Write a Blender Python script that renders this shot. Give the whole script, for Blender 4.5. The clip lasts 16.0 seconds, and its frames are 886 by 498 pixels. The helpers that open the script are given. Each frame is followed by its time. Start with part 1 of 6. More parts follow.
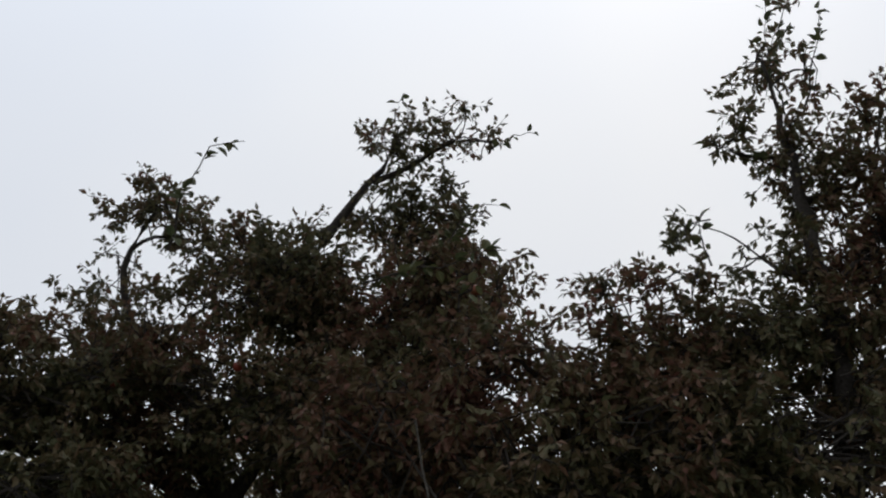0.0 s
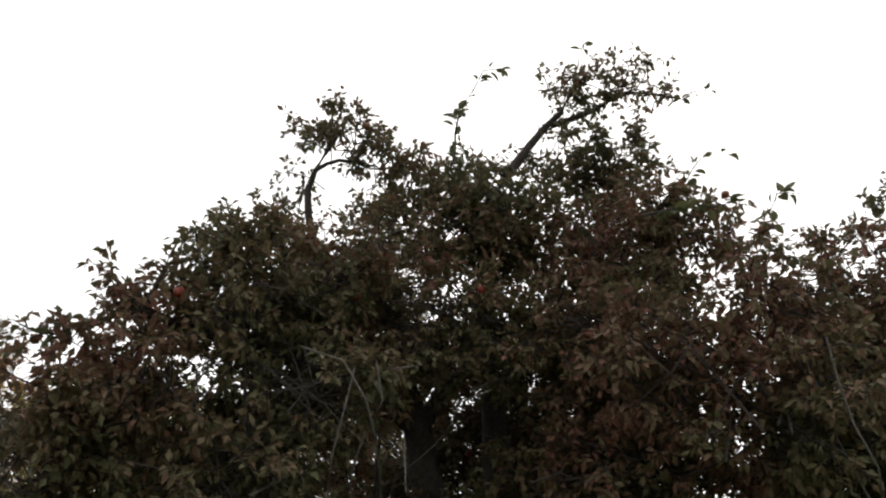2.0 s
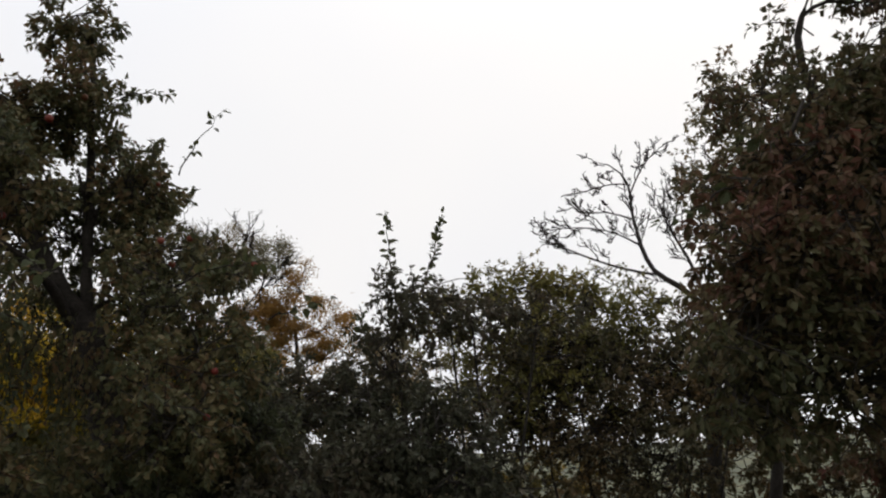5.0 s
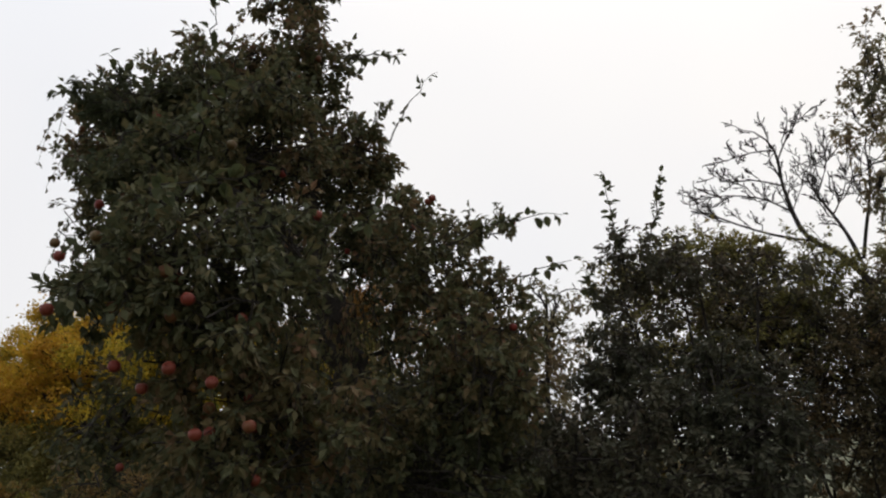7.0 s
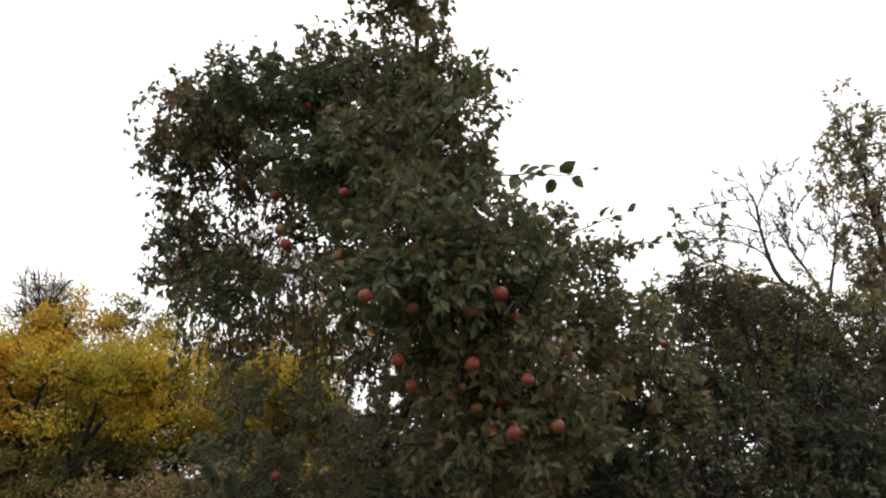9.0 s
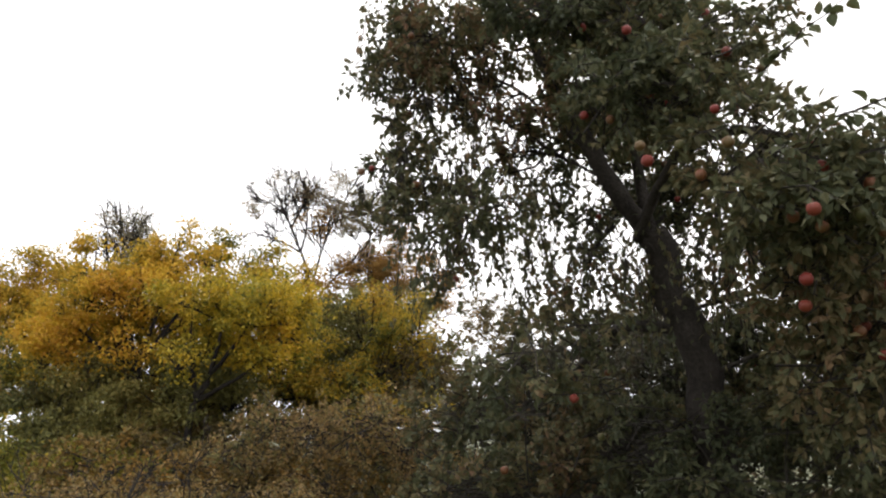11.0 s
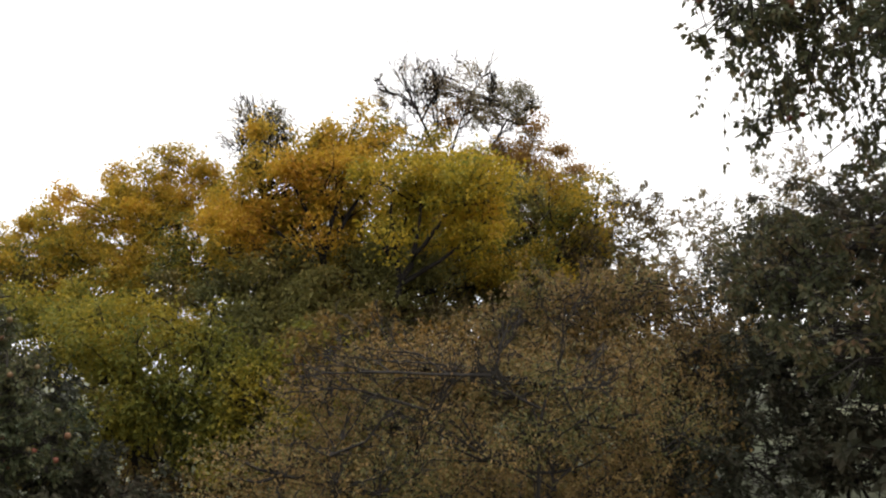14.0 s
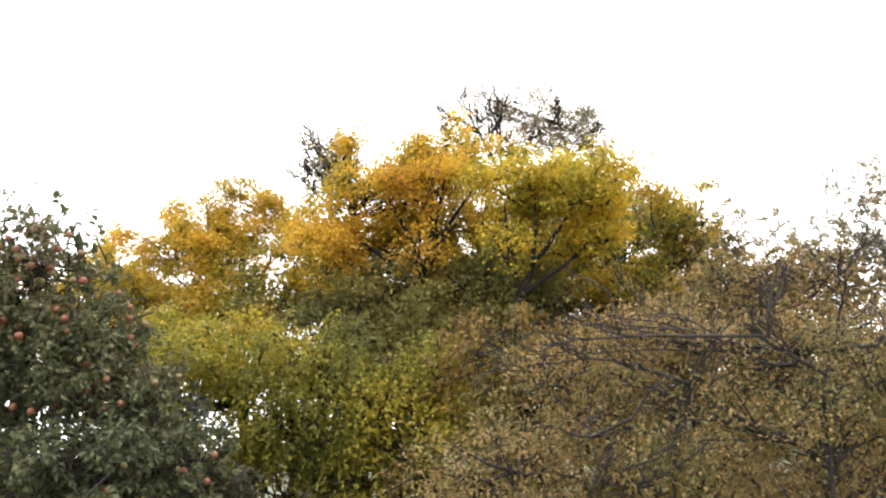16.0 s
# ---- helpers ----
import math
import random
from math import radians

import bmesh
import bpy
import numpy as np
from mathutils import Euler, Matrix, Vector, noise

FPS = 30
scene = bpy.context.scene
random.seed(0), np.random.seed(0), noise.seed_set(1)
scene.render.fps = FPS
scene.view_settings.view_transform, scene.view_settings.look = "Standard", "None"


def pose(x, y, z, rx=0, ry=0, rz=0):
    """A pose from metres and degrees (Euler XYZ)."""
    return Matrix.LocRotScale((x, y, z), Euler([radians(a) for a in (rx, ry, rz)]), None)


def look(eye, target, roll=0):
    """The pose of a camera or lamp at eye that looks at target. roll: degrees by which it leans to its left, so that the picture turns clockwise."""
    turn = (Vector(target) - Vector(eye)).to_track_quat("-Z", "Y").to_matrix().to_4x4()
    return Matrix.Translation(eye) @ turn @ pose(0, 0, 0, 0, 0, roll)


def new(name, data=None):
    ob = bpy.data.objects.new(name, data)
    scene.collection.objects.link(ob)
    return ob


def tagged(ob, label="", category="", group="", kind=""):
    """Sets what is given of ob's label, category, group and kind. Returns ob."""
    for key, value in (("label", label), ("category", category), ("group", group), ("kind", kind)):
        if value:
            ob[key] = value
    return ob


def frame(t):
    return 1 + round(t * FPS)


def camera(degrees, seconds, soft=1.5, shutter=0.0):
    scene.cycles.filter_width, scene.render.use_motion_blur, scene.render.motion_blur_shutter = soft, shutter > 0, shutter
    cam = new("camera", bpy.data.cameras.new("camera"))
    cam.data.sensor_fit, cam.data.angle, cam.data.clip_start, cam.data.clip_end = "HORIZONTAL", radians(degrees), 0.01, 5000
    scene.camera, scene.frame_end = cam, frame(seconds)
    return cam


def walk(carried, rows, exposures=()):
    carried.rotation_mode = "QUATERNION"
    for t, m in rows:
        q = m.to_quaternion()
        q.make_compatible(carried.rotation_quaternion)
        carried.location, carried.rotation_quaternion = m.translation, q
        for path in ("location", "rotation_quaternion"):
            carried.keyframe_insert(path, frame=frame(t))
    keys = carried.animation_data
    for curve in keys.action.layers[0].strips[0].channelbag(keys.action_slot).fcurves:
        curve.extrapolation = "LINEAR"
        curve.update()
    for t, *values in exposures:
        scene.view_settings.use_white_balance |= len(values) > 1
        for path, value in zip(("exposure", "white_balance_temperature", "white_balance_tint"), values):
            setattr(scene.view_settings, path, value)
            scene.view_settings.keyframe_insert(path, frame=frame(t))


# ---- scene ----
cam = camera(58.0, 16.0, soft=2.2)
PATH = [
    (0, (1.417, 0.635, 1.894), (1.339, 2.467, 2.692), -2.6),
    (0.5, (0.989, 0.657, 1.866), (0.927, 2.534, 2.552), -2.9),
    (1, (0.558, 0.684, 1.79), (0.661, 2.545, 2.516), -7.3),
    (1.5, (0.059, 0.61, 1.72), (0.095, 2.482, 2.425), 0.8),
    (2, (-0.445, 0.556, 1.675), (-0.396, 2.423, 2.391), 0.5),
    (2.5, (-0.963, 0.556, 1.652), (-0.911, 2.424, 2.364), -0.2),
    (3, (-1.517, 0.458, 1.713), (-1.664, 2.384, 2.229), 1.1),
    (3.5, (-1.978, 0.509, 1.674), (-2.176, 2.434, 2.178), -1.6),
    (4, (-2.398, 0.601, 1.577), (-2.651, 2.517, 2.091), -0.7),
    (4.2, (-2.571, 0.609, 1.562), (-2.881, 2.521, 2.06), -1.9),
    (6.3, (-4.525, 0.562, 1.368), (-4.761, 2.486, 1.861), -4.1),
    (6.5, (-4.75, 0.572, 1.354), (-4.981, 2.499, 1.838), -2.7),
    (7, (-5.358, 0.532, 1.32), (-5.623, 2.45, 1.822), -4.7),
    (7.5, (-5.895, 0.5, 1.286), (-6.128, 2.408, 1.837), -7.0),
    (8, (-6.454, 0.506, 1.281), (-6.559, 2.405, 1.899), -6.2),
    (8.2, (-6.647, 0.48, 1.285), (-6.657, 2.388, 1.886), -4.4),
    (10.3, (-8.733, 0.415, 1.38), (-8.539, 2.362, 1.796), -3.7),
    (10.5, (-8.908, 0.472, 1.346), (-8.718, 2.426, 1.732), -2.8),
    (11, (-9.36, 0.66, 1.255), (-9.212, 2.604, 1.701), -2.3),
    (11.5, (-9.786, 0.832, 1.141), (-9.696, 2.756, 1.681), 0.3),
    (12, (-10.226, 0.953, 1.088), (-10.11, 2.881, 1.606), 0.9),
    (12.5, (-10.669, 1.015, 1.073), (-10.561, 2.974, 1.461), -0.6),
    (13, (-11.059, 1.095, 1.015), (-10.85, 3.051, 1.377), -3.4),
    (13.5, (-11.498, 1.181, 0.979), (-11.401, 3.156, 1.283), -0.6),
    (14, (-11.845, 1.374, 0.867), (-11.73, 3.354, 1.128), -3.6),
    (14.5, (-12.198, 1.628, 0.737), (-12.125, 3.612, 0.977), -4.1),
    (15, (-12.578, 1.858, 0.617), (-12.58, 3.842, 0.871), -3.4),
    (15.5, (-12.928, 2.105, 0.491), (-12.928, 4.07, 0.865), -6.3),
    (16, (-13.362, 2.291, 0.427), (-13.209, 4.239, 0.851), -6.2),
]
EXPOSURES = [(0, -0.3, 6250, 10), (0.5, -0.4, 6300, 10), (1, 0.0, 6450, 10), (1.5, 0.65, 6700, 11), (2.5, 0.7, 6750, 11), (3.5, 0.5, 6750, 11), (4, 0.1, 6700, 11), (6.5, -0.06, 6650, 11), (7, -0.06, 6650, 11), (8, 0.4, 6650, 11), (10.5, 1.2, 6700, 11), (11, 1.1, 6700, 11), (11.5, 0.74, 6700, 11), (12, 0.2, 6700, 11), (12.5, 0.0, 6700, 11), (13.3, 0.05, 6700, 11), (14, 0.85, 6700, 11), (14.5, 1.6, 6700, 11), (15, 2.1, 6700, 11), (15.5, 2.2, 6700, 11), (16, 2.1, 6700, 11)]
walk(cam, [(t, look(eye, target, roll)) for t, eye, target, roll in PATH], EXPOSURES)

# ---- light
world = bpy.data.worlds.new("overcast_sky")
scene.world = world
world.use_nodes = True
wn, wl = world.node_tree.nodes, world.node_tree.links
wn.clear()
SUN_HEIGHT, SUN_TURN = radians(48), radians(25)
sky = wn.new("ShaderNodeTexSky")
sky.sky_type, sky.sun_disc = "NISHITA", False
sky.sun_elevation, sky.sun_rotation = SUN_HEIGHT, SUN_TURN
sky.air_density, sky.dust_density = 1.0, 6.0
dim = wn.new("ShaderNodeVectorMath")
dim.operation = "SCALE"
dim.inputs["Scale"].default_value = 0.06
wl.new(sky.outputs[0], dim.inputs[0])
cloud = wn.new("ShaderNodeTexNoise")
cloud.inputs["Scale"].default_value, cloud.inputs["Detail"].default_value = 1.3, 3.0
coord = wn.new("ShaderNodeTexCoord")
wl.new(coord.outputs["Generated"], cloud.inputs["Vector"])
shade = wn.new("ShaderNodeValToRGB")
shade.color_ramp.elements[0].position, shade.color_ramp.elements[0].color = 0.3, (0.86, 0.90, 0.97, 1)
shade.color_ramp.elements[1].position, shade.color_ramp.elements[1].color = 0.7, (1.0, 1.0, 1.0, 1)
wl.new(cloud.outputs["Fac"], shade.inputs[0])
veil = wn.new("ShaderNodeMix")
veil.data_type = "RGBA"
veil.inputs[0].default_value = 0.94
wl.new(dim.outputs[0], veil.inputs["A"])
wl.new(shade.outputs[0], veil.inputs["B"])
back = wn.new("ShaderNodeBackground")
height = wn.new("ShaderNodeSeparateXYZ")
wl.new(coord.outputs["Generated"], height.inputs[0])
rise = wn.new("ShaderNodeMath")
rise.operation, rise.use_clamp = "MAXIMUM", True
rise.inputs[1].default_value = 0.0
wl.new(height.outputs["Z"], rise.inputs[0])
steep = wn.new("ShaderNodeMath")
steep.operation = "POWER"
steep.inputs[1].default_value = 4.0
wl.new(rise.outputs[0], steep.inputs[0])
zenith = wn.new("ShaderNodeMath")
zenith.operation = "ADD"
zenith.inputs[1].default_value = 1.0
wl.new(steep.outputs[0], zenith.inputs[0])
wl.new(zenith.outputs[0], back.inputs["Strength"])
wl.new(veil.outputs["Result"], back.inputs["Color"])
wl.new(back.outputs[0], wn.new("ShaderNodeOutputWorld").inputs["Surface"])

sun = new("sun", bpy.data.lights.new("sun", "SUN"))
sun.data.energy, sun.data.angle, sun.data.color = 0.6, radians(25), (1.0, 0.97, 0.92)
sun.matrix_world = look((0, 0, 30), (-30 * math.sin(SUN_TURN) / math.tan(SUN_HEIGHT), -30 * math.cos(SUN_TURN) / math.tan(SUN_HEIGHT), 0))

# ---- materials


def material(name):
    m = bpy.data.materials.new(name)
    m.use_nodes = True
    n = m.node_tree.nodes
    return m, n, m.node_tree.links, n["Principled BSDF"]


def ramp(n, stops):
    node = n.new("ShaderNodeValToRGB")
    r = node.color_ramp
    r.elements[0].position, r.elements[0].color = stops[0][0], (*stops[0][1], 1)
    r.elements[1].position, r.elements[1].color = stops[-1][0], (*stops[-1][1], 1)
    for at, c in stops[1:-1]:
        e = r.elements.new(at)
        e.color = (*c, 1)
    return node


def leaf_material(name, colours, rough=0.6, through_light=0.3, spread=0.5, single=False, patch=0.9):
    """Leaves: each takes its own hue out of the range, drifting from bough to bough; a part of the light goes through the blade."""
    m, n, l, p = material(name)
    geo, pos = n.new("ShaderNodeNewGeometry"), n.new("ShaderNodeTexCoord")
    drift, fine = n.new("ShaderNodeTexNoise"), n.new("ShaderNodeTexNoise")
    drift.inputs["Scale"].default_value, drift.inputs["Detail"].default_value = patch, 2.0
    fine.inputs["Scale"].default_value, fine.inputs["Detail"].default_value = 60.0, 2.0
    l.new(pos.outputs["Object"], drift.inputs["Vector"])
    l.new(pos.outputs["Object"], fine.inputs["Vector"])
    mix = n.new("ShaderNodeMath")
    mix.operation = "MULTIPLY_ADD"
    mix.inputs[1].default_value = spread
    l.new(n.new("ShaderNodeObjectInfo").outputs["Random"] if single else geo.outputs["Random Per Island"], mix.inputs[0])
    half = n.new("ShaderNodeMath")
    half.operation = "MULTIPLY_ADD"
    half.inputs[1].default_value, half.inputs[2].default_value = 1.6, -0.3 - spread * 0.5
    l.new(drift.outputs["Fac"], half.inputs[0])
    l.new(half.outputs[0], mix.inputs[2])
    r = ramp(n, [(k / (len(colours) - 1), c) for k, c in enumerate(colours)])
    l.new(mix.outputs[0], r.inputs[0])
    mott = n.new("ShaderNodeMix")
    mott.data_type, mott.blend_type = "RGBA", "MULTIPLY"
    mott.inputs[0].default_value = 0.5
    l.new(r.outputs[0], mott.inputs["A"])
    l.new(fine.outputs["Fac"], mott.inputs["B"])
    lift = n.new("ShaderNodeVectorMath")
    lift.operation = "SCALE"
    lift.inputs["Scale"].default_value = 1.3
    l.new(mott.outputs["Result"], lift.inputs[0])
    l.new(lift.outputs[0], p.inputs["Base Color"])
    p.inputs["Roughness"].default_value = rough
    p.inputs["Specular IOR Level"].default_value = 0.15
    glow = n.new("ShaderNodeBsdfTranslucent")
    l.new(lift.outputs[0], glow.inputs["Color"])
    both = n.new("ShaderNodeMixShader")
    both.inputs[0].default_value = through_light
    l.new(p.outputs[0], both.inputs[1])
    l.new(glow.outputs[0], both.inputs[2])
    l.new(both.outputs[0], n["Material Output"].inputs["Surface"])
    return m


def bark_material(name, dark, light, scale=14.0):
    m, n, l, p = material(name)
    pos = n.new("ShaderNodeTexCoord")
    grain, patch = n.new("ShaderNodeTexNoise"), n.new("ShaderNodeTexNoise")
    grain.inputs["Scale"].default_value, grain.inputs["Detail"].default_value = scale * 3, 6.0
    patch.inputs["Scale"].default_value, patch.inputs["Detail"].default_value = scale * 0.4, 3.0
    for t in (grain, patch):
        l.new(pos.outputs["Object"], t.inputs["Vector"])
    r = n.new("ShaderNodeValToRGB")
    r.color_ramp.elements[0].position, r.color_ramp.elements[0].color = 0.35, (*dark, 1)
    r.color_ramp.elements[1].position, r.color_ramp.elements[1].color = 0.7, (*light, 1)
    mix = n.new("ShaderNodeMath")
    mix.operation = "MULTIPLY_ADD"
    mix.inputs[1].default_value = 0.5
    l.new(grain.outputs["Fac"], mix.inputs[0])
    half = n.new("ShaderNodeMath")
    half.operation = "MULTIPLY"
    half.inputs[1].default_value = 0.5
    l.new(patch.outputs["Fac"], half.inputs[0])
    l.new(half.outputs[0], mix.inputs[2])
    l.new(mix.outputs[0], r.inputs[0])
    l.new(r.outputs[0], p.inputs["Base Color"])
    bump = n.new("ShaderNodeBump")
    bump.inputs["Strength"].default_value, bump.inputs["Distance"].default_value = 0.7, 0.02
    l.new(grain.outputs["Fac"], bump.inputs["Height"])
    l.new(bump.outputs[0], p.inputs["Normal"])
    p.inputs["Roughness"].default_value = 0.9
    p.inputs["Specular IOR Level"].default_value = 0.12
    return m


APPLE_LEAF = leaf_material("apple_leaf", [(0.042, 0.05, 0.028), (0.06, 0.066, 0.034), (0.08, 0.08, 0.038), (0.115, 0.09, 0.042), (0.145, 0.08, 0.046)])
RUSSET_APPLE_LEAF = leaf_material("ageing_apple_leaf", [(0.046, 0.05, 0.026), (0.066, 0.066, 0.031), (0.086, 0.07, 0.035), (0.105, 0.062, 0.037), (0.12, 0.05, 0.037)])
SHOOT_LEAF = leaf_material("young_shoot_leaf", [(0.04, 0.05, 0.024), (0.055, 0.064, 0.028), (0.075, 0.075, 0.032), (0.10, 0.08, 0.035)], single=True)
DARK_LEAF = leaf_material("dark_shrub_leaf", [(0.034, 0.038, 0.026), (0.05, 0.052, 0.032), (0.067, 0.061, 0.038), (0.086, 0.063, 0.042)])
LITTER_LEAF = leaf_material("orange_brown_leaf", [(0.08, 0.066, 0.025), (0.125, 0.09, 0.028), (0.18, 0.11, 0.028), (0.24, 0.127, 0.025)])
OLIVE_LEAF = leaf_material("olive_leaf", [(0.08, 0.083, 0.03), (0.118, 0.113, 0.035), (0.172, 0.15, 0.042), (0.22, 0.158, 0.046)])
YELLOW_LEAF = leaf_material("yellow_leaf", [(0.14, 0.13, 0.026), (0.31, 0.225, 0.026), (0.46, 0.295, 0.028), (0.47, 0.265, 0.026), (0.36, 0.175, 0.026)], through_light=0.4, spread=0.55)
LIME_LEAF = leaf_material("yellow_green_leaf", [(0.08, 0.095, 0.024), (0.145, 0.142, 0.026), (0.25, 0.207, 0.028), (0.38, 0.27, 0.028)], through_light=0.4)
# Olive to yellow-brown; its dark end paints in the shade of the lower wood.
SHADE_LEAF = leaf_material("olive_leaf_with_painted_shade", [(0.055, 0.055, 0.024), (0.085, 0.077, 0.027), (0.135, 0.105, 0.03), (0.205, 0.136, 0.032), (0.28, 0.165, 0.032)], spread=0.45)
DEEP_LEAF = leaf_material("grey_green_apple_leaf", [(0.044, 0.055, 0.03), (0.066, 0.078, 0.038), (0.088, 0.094, 0.044), (0.12, 0.108, 0.05), (0.13, 0.092, 0.05)])
GOLD_LIME_LEAF = leaf_material("lime_and_gold_leaf", [(0.10, 0.13, 0.026), (0.225, 0.195, 0.026), (0.38, 0.28, 0.028), (0.50, 0.325, 0.026), (0.40, 0.21, 0.022)], through_light=0.4, patch=1.3)
MIXED_LEAF = leaf_material("mixed_autumn_leaf", [(0.06, 0.075, 0.025), (0.13, 0.13, 0.026), (0.28, 0.21, 0.026), (0.42, 0.26, 0.024), (0.22, 0.12, 0.03)], through_light=0.4, patch=1.2)
ORANGE_LEAF = leaf_material("orange_leaf", [(0.17, 0.125, 0.05), (0.26, 0.15, 0.045), (0.32, 0.17, 0.045), (0.20, 0.14, 0.055)], through_light=0.4)
BROWN_LEAF = leaf_material("brown_leaf", [(0.085, 0.092, 0.036), (0.135, 0.125, 0.045), (0.19, 0.138, 0.05), (0.245, 0.152, 0.055), (0.155, 0.105, 0.05), (0.20, 0.175, 0.055)], spread=0.5, patch=1.3)
RUSSET_LEAF = leaf_material("dull_russet_leaf", [(0.066, 0.057, 0.027), (0.10, 0.078, 0.032), (0.13, 0.094, 0.034), (0.17, 0.106, 0.035)])
DULL_LEAF = leaf_material("dull_brown_olive_leaf", [(0.045, 0.046, 0.026), (0.068, 0.062, 0.032), (0.09, 0.072, 0.037), (0.115, 0.08, 0.04), (0.15, 0.09, 0.036)])
GREY_LEAF = leaf_material("grey_green_leaf", [(0.12, 0.12, 0.07), (0.17, 0.15, 0.085), (0.21, 0.16, 0.09), (0.20, 0.13, 0.07)])
BARK = bark_material("apple_bark", (0.018, 0.015, 0.013), (0.05, 0.043, 0.037))
# Darker copy of the bark: the shade inside the crowns is put into its colour.
WOOD_BARK = bark_material("crown_shade_bark", (0.012, 0.010, 0.009), (0.032, 0.027, 0.023))
PALE_BARK = bark_material("pale_bark", (0.04, 0.036, 0.03), (0.10, 0.09, 0.078))


def apple_skin(name, hues):
    m, n, l, p = material(name)
    info, pos = n.new("ShaderNodeObjectInfo"), n.new("ShaderNodeTexCoord")
    r = ramp(n, list(zip((0.0, 0.5, 0.75, 1.0), hues)))
    tex = n.new("ShaderNodeTexNoise")
    tex.inputs["Scale"].default_value = 14.0
    l.new(pos.outputs["Object"], tex.inputs["Vector"])
    add = n.new("ShaderNodeMath")
    add.operation = "MULTIPLY_ADD"
    add.inputs[1].default_value = 0.5
    l.new(tex.outputs["Fac"], add.inputs[0])
    sub = n.new("ShaderNodeMath")
    sub.operation = "MULTIPLY_ADD"
    sub.inputs[1].default_value, sub.inputs[2].default_value = 0.9, -0.2
    l.new(info.outputs["Random"], sub.inputs[0])
    l.new(sub.outputs[0], add.inputs[2])
    l.new(add.outputs[0], r.inputs[0])
    l.new(r.outputs[0], p.inputs["Base Color"])
    p.inputs["Roughness"].default_value = 0.5
    p.inputs["Specular IOR Level"].default_value = 0.25
    return m


APPLE_SKIN = apple_skin("red_apple_skin", [(0.12, 0.012, 0.009), (0.12, 0.024, 0.012), (0.095, 0.042, 0.015), (0.06, 0.06, 0.02)])
PALE_SKIN = apple_skin("pale_apple_skin", [(0.15, 0.038, 0.024), (0.165, 0.065, 0.035), (0.165, 0.095, 0.045), (0.12, 0.11, 0.042)])


def ground_material():
    m, n, l, p = material("meadow_soil")
    pos = n.new("ShaderNodeTexCoord")
    a, b = n.new("ShaderNodeTexNoise"), n.new("ShaderNodeTexNoise")
    a.inputs["Scale"].default_value, b.inputs["Scale"].default_value = 0.35, 18.0
    a.inputs["Detail"].default_value = b.inputs["Detail"].default_value = 5.0
    for t in (a, b):
        l.new(pos.outputs["Object"], t.inputs["Vector"])
    add = n.new("ShaderNodeMath")
    add.operation = "MULTIPLY_ADD"
    add.inputs[1].default_value, add.inputs[2].default_value = 0.5, 0.0
    l.new(b.outputs["Fac"], add.inputs[0])
    half = n.new("ShaderNodeMath")
    half.operation = "MULTIPLY"
    half.inputs[1].default_value = 0.5
    l.new(a.outputs["Fac"], half.inputs[0])
    l.new(half.outputs[0], add.inputs[2])
    r = ramp(n, [(0.35, (0.035, 0.032, 0.018)), (0.5, (0.05, 0.06, 0.022)), (0.65, (0.10, 0.08, 0.036))])
    l.new(add.outputs[0], r.inputs[0])
    l.new(r.outputs[0], p.inputs["Base Color"])
    bump = n.new("ShaderNodeBump")
    bump.inputs["Strength"].default_value = 0.8
    l.new(b.outputs["Fac"], bump.inputs["Height"])
    l.new(bump.outputs[0], p.inputs["Normal"])
    p.inputs["Roughness"].default_value = 0.95
    return m


MEADOW = ground_material()

# ---- building blocks


def mesh_of(name, verts, faces, mat, smooth=False):
    """A mesh from arrays; all faces have the same number of corners."""
    me = bpy.data.meshes.new(name)
    verts, faces = np.asarray(verts, np.float32), np.asarray(faces, np.int32)
    k = faces.shape[1]
    me.vertices.add(len(verts))
    me.vertices.foreach_set("co", verts.ravel())
    me.loops.add(faces.size)
    me.loops.foreach_set("vertex_index", faces.ravel())
    me.polygons.add(len(faces))
    me.polygons.foreach_set("loop_start", np.arange(0, faces.size, k, dtype=np.int32))
    me.polygons.foreach_set("use_smooth", np.full(len(faces), smooth))
    me.update(calc_edges=True)
    me.materials.append(mat)
    return me


def part(name, me, parent, label="", kind=""):
    ob = new(name, me)
    ob.parent = parent
    ob.matrix_parent_inverse = Matrix.Translation(parent.location).inverted()
    return tagged(ob, label, kind=kind)


def unit(v):
    return v / np.maximum(np.linalg.norm(v, axis=-1, keepdims=True), 1e-9)


def resampled(pts, count):
    """A smooth line through the given corners, in even steps."""
    p = np.asarray(pts, float)
    for _ in range(3):
        q = np.empty((2 * len(p), 3))
        q[0], q[-1] = p[0], p[-1]
        q[1:-1:2], q[2:-1:2] = 0.75 * p[:-1] + 0.25 * p[1:], 0.25 * p[:-1] + 0.75 * p[1:]
        p = q
    s = np.r_[0, np.cumsum(np.linalg.norm(np.diff(p, axis=0), axis=1))]
    at = np.linspace(0, s[-1], count)
    return np.stack([np.interp(at, s, p[:, k]) for k in range(3)], 1)


